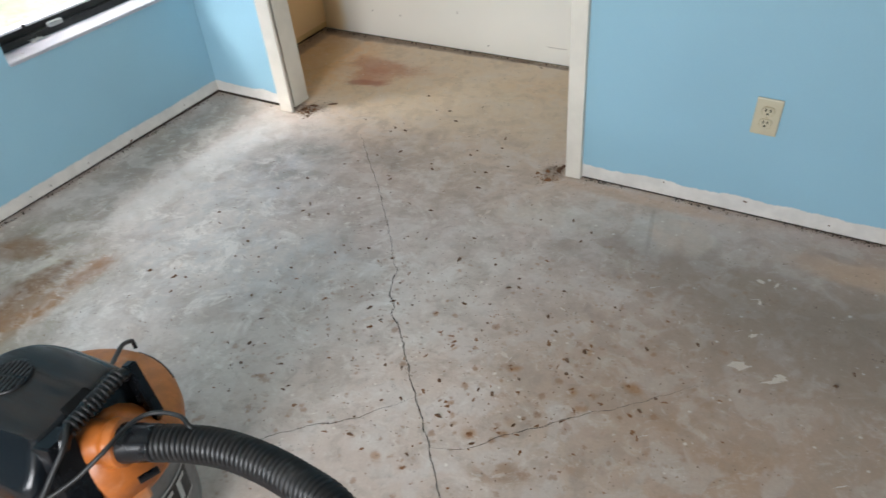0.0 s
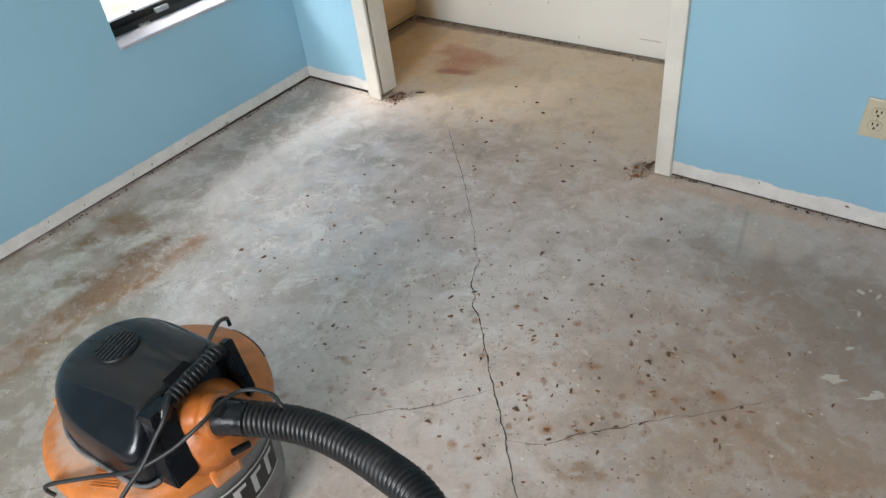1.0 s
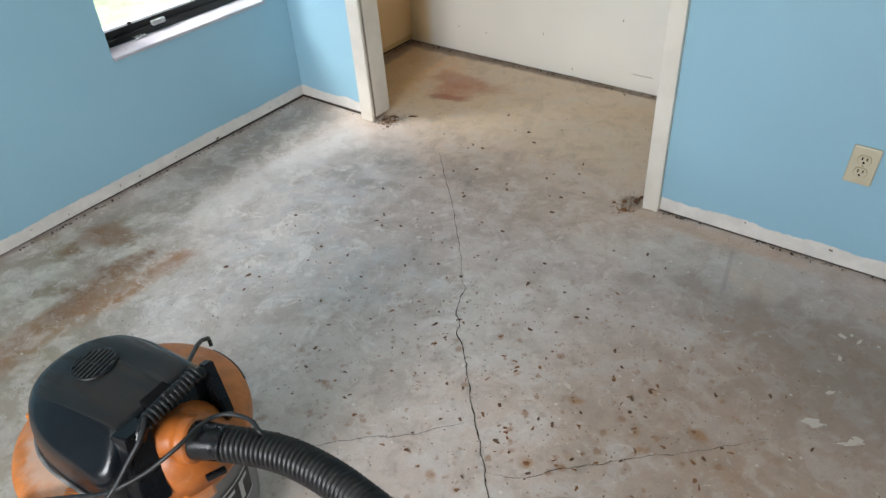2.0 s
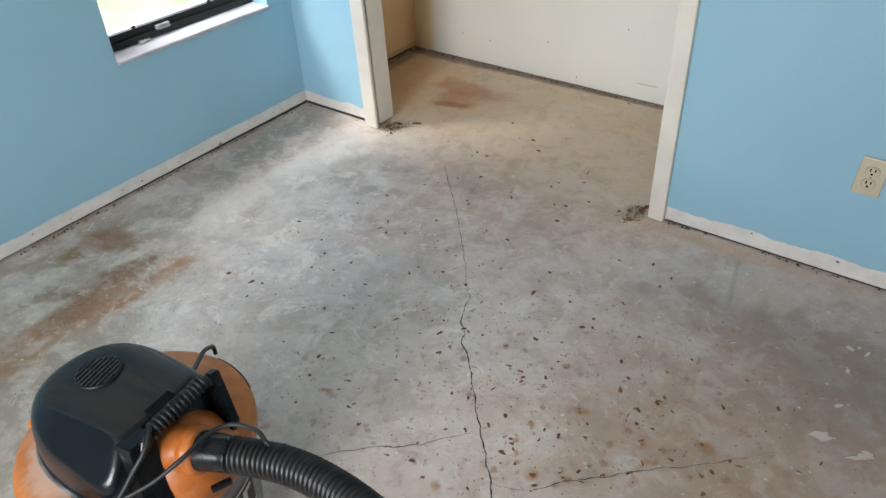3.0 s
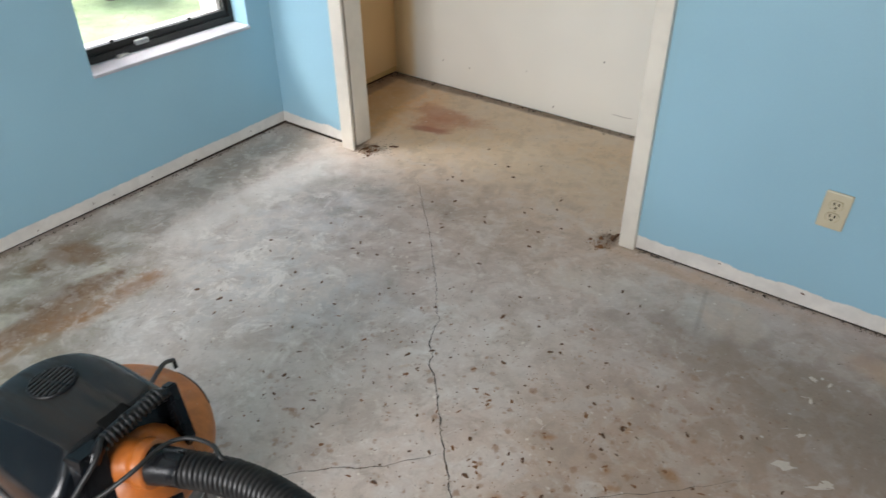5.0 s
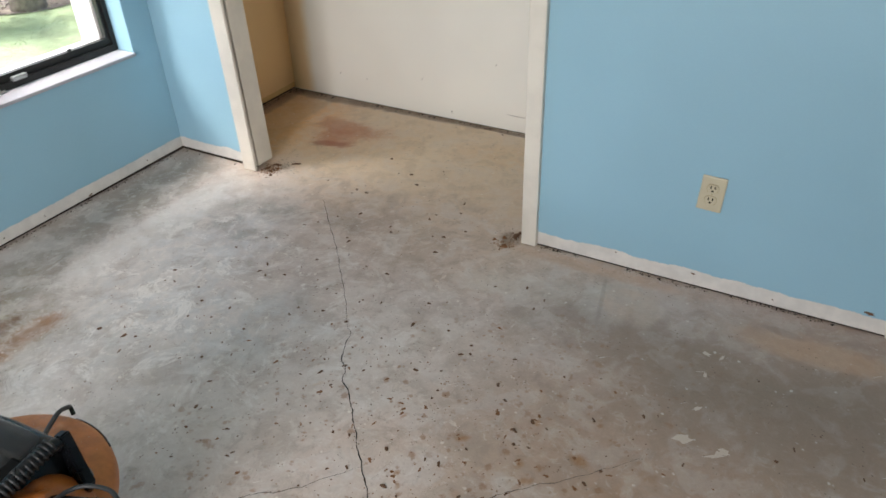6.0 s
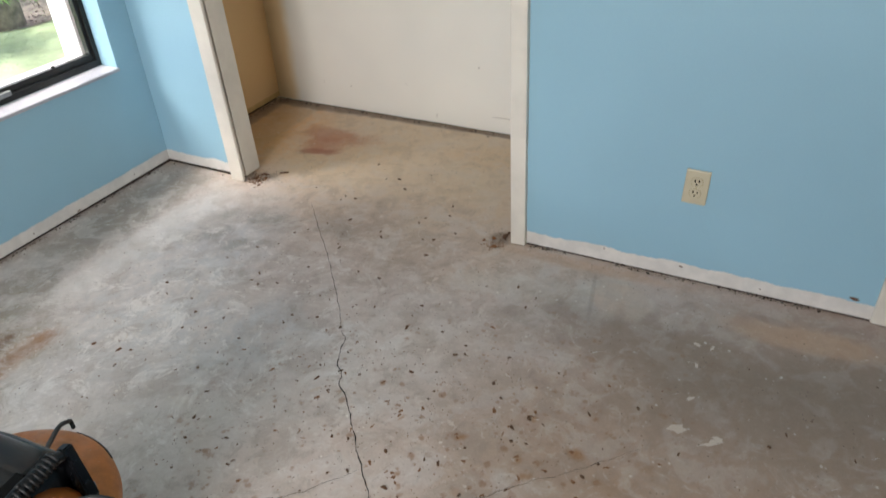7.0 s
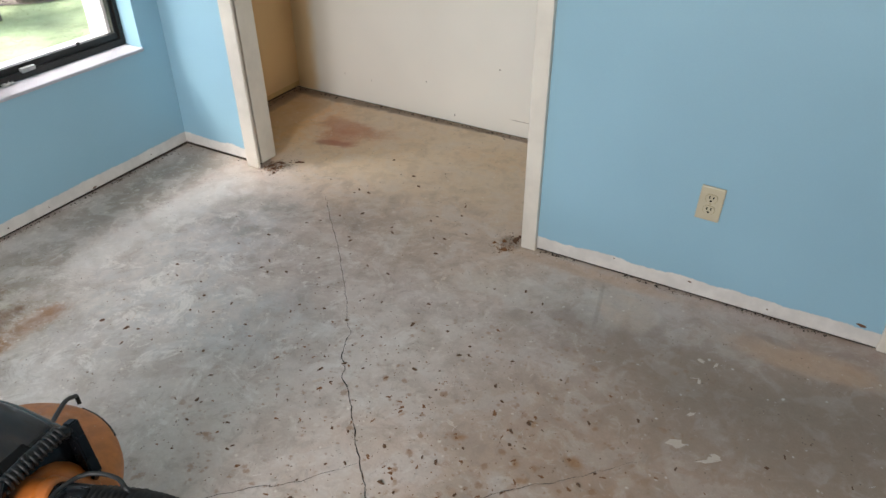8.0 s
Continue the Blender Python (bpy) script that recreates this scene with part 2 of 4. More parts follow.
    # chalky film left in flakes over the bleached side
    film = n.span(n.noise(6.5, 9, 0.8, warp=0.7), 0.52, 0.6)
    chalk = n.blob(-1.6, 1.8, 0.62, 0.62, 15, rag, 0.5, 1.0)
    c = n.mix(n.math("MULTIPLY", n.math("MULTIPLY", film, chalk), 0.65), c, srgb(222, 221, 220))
    # brown, polished ground towards the east side
    stain(srgb(164, 138, 121), 0.5, (0.3, 2.1, 0.85, 0.62, 20, rag, 0.5, 1.1))
    stain(srgb(130, 114, 101), 0.3, (-0.15, 2.24, 0.42, 0.12, -8, rag2, 0.7, 1.1), (0.15, 2.1, 0.35, 0.16, 10, rag, 0.7, 1.1), (0.4, 2.3, 0.2, 0.12, 0, rag, 0.6, 1.1))
    stain(srgb(198, 164, 140), 0.5, (0.2, 2.45, 0.2, 0.055, 0, rag2, 0.6, 0.9), (-0.35, 2.42, 0.1, 0.08, -20, rag2, 0.5, 0.5))
    # panel-shaped pale scrapes with a dark edge at the north wall
    gaps = 1.0
    stain(srgb(122, 108, 98), 0.28, (-0.439, 2.414, 0.126, 0.008, -79, rag2, 0.4, 1.0), (0.1, 2.5, 0.06, 0.018, -8, rag2, 0.5, 0.6))
    stain(srgb(192, 178, 168), 0.45, (-0.389, 2.434, 0.126, 0.035, -79, rag2, 0.4, 0.6), (-0.299, 2.434, 0.105, 0.035, -79, rag2, 0.5, 0.6))
    stain(srgb(194, 158, 130), 0.4, (0.22, 2.44, 0.17, 0.05, 6, rag2, 0.4, 0.6), (-0.5, 2.56, 0.3, 0.03, 0, rag2, 0.8, 0.9))
    # rust bled from tacks
    for bx, by, rx, ry, turn in ((-0.576, 1.686, 0.018, 0.008, 40), (-0.672, 1.514, 0.006, 0.009, 0), (-0.651, 1.486, 0.007, 0.01, 20), (-0.581, 1.452, 0.01, 0.013, 0), (-0.512, 1.489, 0.01, 0.008, 0), (-0.414, 1.679, 0.008, 0.011, 0),
                                 (-0.378, 1.64, 0.012, 0.007, 30), (-0.282, 1.759, 0.018, 0.013, 0), (-0.752, 1.298, 0.012, 0.01, 0), (-0.752, 1.684, 0.011, 0.006, 60), (-0.864, 1.777, 0.007, 0.01, 0), (-0.421, 1.826, 0.006, 0.01, 0)):
        stain(srgb(160, 112, 66), 0.6, (bx, by, rx, ry, turn, dabs, 1.6, 1.4))
    # cleaner, yellowed ground in the closet, and orange shade painted on its west side
    inside = n.span(n.math("ADD", y, n.math("MULTIPLY", n.math("SUBTRACT", rag, 0.5), 0.5)), 2.62, 2.86)
    c = n.mix(n.math("MULTIPLY", inside, 0.42), c, srgb(222, 201, 172))
    stain(srgb(206, 160, 98), 0.5, (-2.36, 3.08, 0.17, 0.4, 24, rag, 0.3, 0.8))
    stain(srgb(184, 128, 100), 0.6, (-1.96, 3.15, 0.17, 0.07, -12, rag2, 0.7, 0.7), (-1.93, 3.04, 0.1, 0.08, -20, rag2, 0.7, 0.7))
    stain(srgb(162, 100, 82), 0.6, (-1.92, 2.975, 0.09, 0.025, 12, rag2, 0.8, 0.7))
    # grimy band along the closet's back wall
    stain(srgb(124, 106, 98), 0.65, (-2.25, 3.425, 0.3, 0.04, 0, rag2, 0.8, 0.8), (-1.75, 3.43, 0.35, 0.026, 0, rag2, 0.9, 0.8), (-1.2, 3.435, 0.3, 0.016, 0, rag2, 0.9, 0.8), (-2.47, 3.2, 0.04, 0.28, 0, rag2, 0.8, 0.8))
    # brown tide marks under the window
    gaps = n.span(dabs, 0.4, 0.58, 0.3, 1)
    stain(srgb(138, 106, 80), 0.5, (-2.05, 1.12, 0.045, 0.24, -4, rag2, 0.8, 0.8), (-1.965, 1.46, 0.04, 0.1, -12, rag2, 0.8, 0.8), (-2.1, 1.36, 0.035, 0.12, 4, rag2, 0.9, 0.8), (-2.31, 1.44, 0.1, 0.06, 30, rag2, 0.8, 0.9), (-2.02, 0.9, 0.08, 0.1, 0, rag2, 0.9, 0.8))
    gaps = 1.0
    # grey smears before the closet
    stain(srgb(132, 124, 116), 0.32, (-1.86, 2.42, 0.12, 0.035, 24, rag2, 0.9, 0.8), (-1.7, 2.36, 0.12, 0.05, 10, rag2, 0.9, 0.8), (-1.95, 2.3, 0.1, 0.05, 40, rag2, 0.9, 0.8), (-1.5, 2.45, 0.14, 0.06, -20, rag2, 0.9, 0.9))
    # rust freckles, thickest along the crack
    near = n.blob(-0.68, 1.6, 0.8, 0.55, 40, rag, 0.3, 0.9)
    for scale, size, strength in ((13, 0.26, 0.5), (22, 0.27, 0.6), (40, 0.26, 0.55)):
        spot = n.span(n.math("ADD", n.cells(scale), n.math("MULTIPLY", n.math("SUBTRACT", fine, 0.5), 1.3)), size, size * 0.2)
        pick = n.span(n.noise(scale * 0.37, 2), 0.49, 0.56)
        c = n.mix(n.math("MULTIPLY", n.math("MULTIPLY", spot, pick), n.math("MULTIPLY", near, strength)), c, srgb(150, 108, 74))
    # pale scrapes and flecks
    scrape = n.span(n.noise(1.0, 4, 0.6, n.moved((0, 0, 0), (0, 0, radians(38)), (0.09, 0.008, 1))), 0.69, 0.74, 0, 0.6)
    c = n.mix(scrape, c, srgb(232, 230, 226))
    fleck = n.math("MULTIPLY", n.span(n.math("ADD", n.cells(38), n.math("MULTIPLY", n.math("SUBTRACT", fine, 0.5), 0.9)), 0.2, 0.04), n.span(n.noise(15, 2), 0.54, 0.6))
    c = n.mix(n.math("MULTIPLY", fleck, 0.55), c, srgb(232, 229, 222))
    dirt = n.math("MULTIPLY", n.span(n.cells(58), 0.18, 0.07), n.span(n.noise(13, 2), 0.52, 0.6))
    c = n.mix(n.math("MULTIPLY", dirt, 0.7), c, srgb(96, 80, 64))
    c = n.mix(0.06, c, n.mix(n.span(fine, 0.3, 0.7), (0.08, 0.08, 0.075), (0.92, 0.92, 0.91)), "OVERLAY")
    c = n.mix(0.04, c, n.mix(n.span(grit, 0.3, 0.7), (0.08, 0.08, 0.08), (0.92, 0.92, 0.92)), "OVERLAY")
    c = n.mix(1.0, c, (1.05, 1.02, 0.98), "MULTIPLY")
    h = n.math("ADD", n.math("MULTIPLY", mid, 0.5), n.math("ADD", n.math("MULTIPLY", fine, 0.4), n.math("MULTIPLY", grit, 0.14)))
    n.bump(h, 0.28, 0.003)
    return n.done(c, n.span(mid, 0.3, 0.7, 0.46, 0.7))


def wall_paint(name, paint, bare, height, ragged, shade_tone=None, until=0.0):
    """Rolled paint above a bare strip where a baseboard was taken off."""
    n = Nodes(name, 0.55, 0, 0.35)
    z = n.axis(2)
    wob = n.math("ADD", n.math("MULTIPLY", n.noise(5, 3), ragged), n.math("MULTIPLY", n.noise(34, 5, 0.65), ragged * 0.55))
    edge = n.math("ADD", n.math("SUBTRACT", z, height + 0.78 * ragged), wob)
    up = n.span(edge, 0.0, 0.004)
    tone = n.noise(1.1, 3)
    p = n.mix(n.span(tone, 0.3, 0.7), tuple(c * 0.95 for c in paint), tuple(min(1, c * 1.04) for c in paint))
    if shade_tone:
        # warm shade painted into the colour towards one corner
        p = n.mix(n.span(n.math("ADD", n.axis(0), n.math("MULTIPLY", n.noise(6, 5), 0.06)), until + 0.08, until), p, shade_tone)
    roller = n.noise(170, 4, 0.6)
    p = n.mix(0.07, p, n.mix(roller, (0.2, 0.2, 0.2), (0.8, 0.8, 0.8)), "OVERLAY")
    s = n.mix(n.span(n.noise(14, 5, 0.6), 0.35, 0.7), tuple(c * 0.86 for c in bare), bare)
    s = n.mix(n.math("MULTIPLY", n.span(n.cells(26), 0.14, 0.06), n.span(n.noise(9, 2), 0.56, 0.62)), s, srgb(92, 84, 74))
    s = n.mix(n.span(n.math("ADD", z, n.math("MULTIPLY", n.noise(22, 4), 0.03)), 0.028, 0.014, 0, 0.4), s, srgb(128, 116, 104))
    n.bump(n.math("ADD", n.math("MULTIPLY", roller, 0.35), n.math("MULTIPLY", up, 0.6)), 0.25, 0.0015)
    return n.done(n.mix(up, s, p), n.span(up, 0, 1, 0.8, 0.5))


def dusty(name, colour, dust, rough=0.4, amount=0.6, spec=0.5, settled=None, ring=None):
    """Moulded plastic with drywall dust lying on it."""
    n = Nodes(name, rough, 0, spec)
    lay = n.noise(9, 5, 0.6, warp=0.3)
    spots = n.math("MULTIPLY", n.span(n.cells(70), 0.13, 0.05), n.span(n.noise(21, 2), 0.55, 0.62))
    c = n.mix(n.span(n.noise(40, 4), 0.3, 0.7), tuple(v * 0.85 for v in colour), tuple(min(1, v * 1.12) for v in colour))
    c = n.mix(n.math("MULTIPLY", n.span(lay, 0.5, 0.72), amount), c, dust)
    c = n.mix(n.math("MULTIPLY", spots, 0.55), c, dust)
    if settled:
        # dust that has settled on the level top and not on the steep sides
        normal = n.t.nodes.new("ShaderNodeSeparateXYZ")
        n.put(normal.inputs[0], n.t.nodes.new("ShaderNodeNewGeometry").outputs["Normal"])
        streak = n.noise(1.0, 7, 0.7, n.moved((0, 0, 0), (0, 0, radians(5)), (0.12, 0.016, 1)), warp=0.1)
        top = n.math("MULTIPLY", n.span(normal.outputs[2], 0.86, 0.97), n.span(streak, 0.38, 0.68, 0.15, 1.0))
        c = n.mix(top, c, settled)
        rough = n.span(top, 0.0, 1.0, rough, 0.62)
    if ring:
        # pale dust lying round the motor cover
        far = n.t.nodes.new("ShaderNodeVectorMath")
        far.operation = "LENGTH"
        n.put(far.inputs[0], n.moved((0.005, -0.03, 0.37), (0, 0, radians(5)), (0.185, 0.168, 1)))
        d = n.math("ADD", far.outputs["Value"], n.math("MULTIPLY", n.math("SUBTRACT", n.noise(16, 7, 0.7, warp=0.4), 0.5), 0.7))
        c = n.mix(n.span(d, 1.08, 0.82, 0, 0.6), c, ring)
    n.bump(n.noise(240, 3), 0.12, 0.0006)
    if settled:
        return n.done(c, rough)
    return n.done(c, n.span(lay, 0.4, 0.7, rough, min(1, rough + 0.35)))


BLUE = (0.295, 0.49, 0.595)
CREAM = (0.72, 0.68, 0.6)
BARE = srgb(222, 216, 209)
m_concrete = concrete()
m_blue = wall_paint("blue_wall_paint", BLUE, BARE, 0.06, 0.02)
m_blue_north = wall_paint("blue_wall_paint_ragged", BLUE, BARE, 0.06, 0.034)
m_cream = wall_paint("cream_closet_paint", (0.9, 0.86, 0.78), (0.88, 0.85, 0.78), 0.004, 0.012)
# the back wall's tan end, near x = -2.4, is painted corner shade
m_cream_back = wall_paint("cream_closet_paint_shaded_corner", (0.9, 0.86, 0.78), (0.88, 0.85, 0.78), 0.004, 0.012, (0.86, 0.66, 0.4), -2.4)
m_tan = wall_paint("orange_tan_closet_paint", (0.84, 0.56, 0.28), srgb(222, 182, 128), 0.04, 0.012)
m_white = plain("white_ceiling_paint", (0.75, 0.74, 0.71), 0.8, 0, 0.04, 6, 0.3)
m_trim = plain("cream_trim_paint", (0.7, 0.645, 0.56), 0.42, 0, 0.06, 9, 0.12)
m_plate = plain("sill_plate_wood", srgb(58, 48, 40), 0.9, 0, 0.4, 25, 0.4)
m_ivory = plain("ivory_plastic", srgb(192, 182, 156), 0.35, 0, 0.04, 20, 0.03)
m_slot = plain("slot_dark", (0.006, 0.006, 0.006), 0.8, 0, 0.1, 20, 0, 0.1)
m_screw = plain("ivory_screw", srgb(170, 158, 128), 0.35, 0.4, 0.1, 60, 0)
m_bronze = plain("dark_bronze_aluminium", (0.018, 0.018, 0.017), 0.42, 0.3, 0.2, 30, 0.05)
m_marble = plain("white_sill", (0.4, 0.4, 0.44), 0.35, 0, 0.1, 7, 0.05)
m_latch = plain("grey_latch", (0.3, 0.31, 0.31), 0.4, 0.2, 0.1, 40, 0)
m_orange = dusty("orange_plastic", (0.6, 0.19, 0.035), (0.6, 0.48, 0.38), 0.42, 0.5)
m_black = dusty("black_plastic", (0.006, 0.0065, 0.008), (0.11, 0.095, 0.08), 0.22, 0.16, 0.34)
m_port = dusty("dusty_orange_port", (0.43, 0.125, 0.022), (0.55, 0.4, 0.3), 0.32, 0.55)
m_lid = dusty("orange_lid_plastic", (0.52, 0.165, 0.03), (0.6, 0.48, 0.38), 0.42, 0.4, ring=(0.52, 0.43, 0.36))
m_cover = dusty("black_cover_plastic", (0.005, 0.0065, 0.009), (0.09, 0.085, 0.08), 0.27, 0.1, 0.5, settled=(0.026, 0.02, 0.016))
m_grey = dusty("grey_plastic_drum", (0.2, 0.2, 0.2), (0.45, 0.42, 0.38), 0.45, 0.35)
m_hose = dusty("black_hose_plastic", (0.012, 0.012, 0.0125), (0.2, 0.19, 0.17), 0.36, 0.2)
m_lip = dusty("dusty_black_lip", (0.13, 0.13, 0.13), (0.45, 0.42, 0.4), 0.5, 0.9)
m_slat = plain("worn_black_slat", (0.035, 0.035, 0.035), 0.45, 0, 0.3, 60, 0)
m_cord = plain("black_cord_rubber", (0.014, 0.014, 0.014), 0.5, 0, 0.2, 60, 0.05)
m_decal = plain("decal_white", (0.6, 0.6, 0.58), 0.5, 0, 0.06, 40, 0)
m_decal_black = plain("decal_black", (0.012, 0.012, 0.012), 0.5, 0, 0.06, 40, 0)
m_crack = plain("crack_shadow", (0.02, 0.018, 0.016), 0.95, 0, 0.3, 60, 0)
m_hair = plain("hairline_crack", (0.06, 0.05, 0.042), 0.95, 0, 0.3, 60, 0)
m_chip = plain("dark_tack_chip", srgb(106, 78, 58), 0.9, 0, 0.5, 120, 0.3)
m_rust = plain("rusty_flake", srgb(136, 95, 64), 0.95, 0, 0.4, 110, 0.3)
m_splat = plain("white_paint_splash", srgb(206, 190, 176), 0.8, 0, 0.1, 60, 0.2)
m_crumb = plain("grey_mortar_crumb", srgb(150, 140, 126), 0.95, 0, 0.35, 90, 0.4)
m_stone = plain("outside_stucco", (0.55, 0.53, 0.5), 0.9, 0, 0.08, 8, 0.4)
m_bark = plain("grey_bark", (0.2, 0.17, 0.14), 0.95, 0, 0.4, 14, 0.6)
m_leaf = plain("green_leaf", (0.12, 0.24, 0.05), 0.55, 0, 0.45, 5, 0.1)
m_hedge = plain("dark_green_leaf", (0.05, 0.1, 0.03), 0.6, 0, 0.45, 5, 0.1)
m_grass = plain("grass_blade", (0.36, 0.45, 0.24), 0.7, 0, 0.3, 3, 0)
m_lawn = plain("lawn_soil", (0.35, 0.43, 0.24), 0.95, 0, 0.3, 2.5, 0.4)
m_fence = plain("weathered_fence_wood", (0.3, 0.27, 0.23), 0.9, 0, 0.25, 10, 0.4)
n = Nodes("window_glass", 0.02, 0, 0.5)
n.b.inputs["Transmission Weight"].default_value = 1.0
n.b.inputs["IOR"].default_value = 1.05
m_glass = n.done((1, 1, 1))

# ---- mesh helpers ----
ORIGIN = {}


def mesh(name, bm, material, smooth=False):
    me = bpy.data.meshes.new(name)
    bmesh.ops.recalc_face_normals(bm, faces=bm.faces)
    bm.to_mesh(me)
    bm.free()
    me.materials.append(material)
    for p in me.polygons:
        p.use_smooth = smooth
    return me


def thing(name, origin, label, category, group="", kind=""):
    ob = tagged(new(name), label, category, group, kind)
    ob.location = origin
    ORIGIN[ob.name] = Vector(origin)
    return ob


def part(name, bm, material, parent, label="", smooth=False, kind=""):
    """One mesh, given in world places, under a thing or one of its parts."""
    o = ORIGIN.get(parent.name, Vector())
    bmesh.ops.translate(bm, verts=bm.verts, vec=-o)
    ob = new(name, mesh(name, bm, material, smooth))
    ob.parent = parent
    ORIGIN[ob.name] = o
    return tagged(ob, label, kind=kind)


def solid(name, bm, material, label, category, kind="", group="", smooth=False):
    ob = tagged(new(name, mesh(name, bm, material, smooth)), label, category, group, kind)
    ORIGIN[ob.name] = Vector()
    return ob


def box(bm, x0, y0, z0, x1, y1, z1, bevel=0.0, m=None, seg=2):
    made = bmesh.ops.create_cube(bm, size=1.0)["verts"]
    for v in made:
        v.co = Vector((x0 + (v.co.x + 0.5) * (x1 - x0), y0 + (v.co.y + 0.5) * (y1 - y0), z0 + (v.co.z + 0.5) * (z1 - z0)))
    edges = list({e for v in made for e in v.link_edges})
    if bevel:
        made = bmesh.ops.bevel(bm, geom=edges, offset=bevel, segments=seg, affect="EDGES", profile=0.6)["verts"]
        made = list({v for f in bm.faces for v in f.verts if f.is_valid and v in set(made)})
    if m is not None:
        bmesh.ops.transform(bm, matrix=m, verts=made)
    return made


def boxes(*sizes, bevel=0.0):
    bm = bmesh.new()
    for s in sizes:
        box(bm, *s, bevel=bevel)
    return bm


def lathe(profile, centre, sides=64, cap=True):
    bm = bmesh.new()
    rings = [[bm.verts.new((centre[0] + r * math.cos(2 * math.pi * k / sides), centre[1] + r * math.sin(2 * math.pi * k / sides), z)) for k in range(sides)] for r, z in profile]
    for a, b in zip(rings, rings[1:]):
        for k in range(sides):
            bm.faces.new((a[k], a[(k + 1) % sides], b[(k + 1) % sides], b[k]))
    if cap:
        bm.faces.new(rings[0]), bm.faces.new(rings[-1])
    return bm


def glide(points, steps=12):
    """A smooth line through the points."""
    p = [Vector(q) for q in points]
    p = [2 * p[0] - p[1], *p, 2 * p[-1] - p[-2]]
    out = []
    for a, b, c, d in zip(p, p[1:], p[2:], p[3:]):
        for k in range(steps):
            t = k / steps
            out.append(0.5 * (2 * b + (c - a) * t + (2 * a - 5 * b + 4 * c - d) * t * t + (3 * b - a - 3 * c + d) * t ** 3))
    return [*out, p[-2]]


def even(line, step):
    out, left = [line[0]], step
    for a, b in zip(line, line[1:]):
        gap = (b - a).length
        while gap >= left:
            a = a + (b - a) * (left / gap)
            out.append(a)
            gap, left = (b - a).length, step
        left -= gap
    return out


def tube(line, radius, sides=10):
    """A pipe along a line; radius may be a function of the step."""
    bm = bmesh.new()
    rings, side = [], None
    for k, p in enumerate(line):
        way = (line[min(k + 1, len(line) - 1)] - line[max(k - 1, 0)]).normalized()
        side = (side if side else way.orthogonal())
        side = (side - way * side.dot(way)).normalized()
        up = way.cross(side)
        r = radius(k) if callable(radius) else radius
        rings.append([bm.verts.new(p + r * (math.cos(a) * side + math.sin(a) * up)) for a in (2 * math.pi * j / sides for j in range(sides))])
    for a, b in zip(rings, rings[1:]):
        for j in range(sides):
            bm.faces.new((a[j], a[(j + 1) % sides], b[(j + 1) % sides], b[j]))
    bm.faces.new(rings[0]), bm.faces.new(rings[-1])
    return bm


# ---- the room ----
X0, X1, Y0, Y1, TOP = -2.52, 2.6, -1.5, 2.63, 2.44
CLOSET_Y, CLOSET_X1, NORTH_BACK = 3.455, -0.28, 2.72
IN_L, IN_R = -2.06, -0.795

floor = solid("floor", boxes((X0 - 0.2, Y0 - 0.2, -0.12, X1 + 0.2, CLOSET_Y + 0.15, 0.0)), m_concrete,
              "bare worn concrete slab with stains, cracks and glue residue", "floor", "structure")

GAP, SKEW, NY = 0.015, 0.013, 2.612
WY0, WY1, WZ0, WZ1 = 1.778, 2.5, 0.484, 1.72
west = boxes((X0 - 0.2, Y0, GAP, X0, WY0, TOP), (X0 - 0.2, WY1, GAP, X0, Y1 - 0.001, TOP),
                         (X0 - 0.2, WY0, GAP, X0, WY1, WZ0), (X0 - 0.2, WY0, WZ1, X0, WY1, TOP))
for v in west.verts:
    v.co.x += SKEW * (Y1 - v.co.y)
solid("wall_west", west, m_blue, "light blue painted wall with bare strip at its foot", "wall", "structure")
solid("wall_north", boxes((X0 - 0.2, Y1, GAP, IN_L - 0.02, NORTH_BACK, TOP), (IN_R + 0.02, NY, 0.008, X1 + 0.2, NORTH_BACK, TOP),
                          (IN_L - 0.02, Y1, 2.06, IN_R + 0.02, NORTH_BACK, TOP)),
      m_blue_north, "light blue painted wall with ragged bare strip", "wall", "structure")
solid("wall_east", boxes((X1, Y0, 0, X1 + 0.2, Y1, TOP)), m_blue, "light blue painted wall", "wall", "structure")
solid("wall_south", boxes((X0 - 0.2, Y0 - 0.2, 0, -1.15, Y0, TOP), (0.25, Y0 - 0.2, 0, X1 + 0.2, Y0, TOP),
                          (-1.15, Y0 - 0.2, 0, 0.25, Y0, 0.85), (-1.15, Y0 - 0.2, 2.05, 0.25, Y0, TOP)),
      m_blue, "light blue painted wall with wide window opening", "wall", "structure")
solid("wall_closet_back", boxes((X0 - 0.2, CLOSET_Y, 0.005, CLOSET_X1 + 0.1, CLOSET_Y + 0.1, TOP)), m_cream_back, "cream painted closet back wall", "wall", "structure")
solid("wall_closet_west", boxes((X0 - 0.2, NORTH_BACK + 0.001, GAP, X0 + 0.01, CLOSET_Y - 0.001, TOP)), m_tan, "orange-tan closet side wall", "wall", "structure")
solid("wall_closet_east", boxes((CLOSET_X1, NORTH_BACK + 0.001, GAP, CLOSET_X1 + 0.1, CLOSET_Y - 0.001, TOP)), m_cream, "cream painted closet side wall", "wall", "structure")
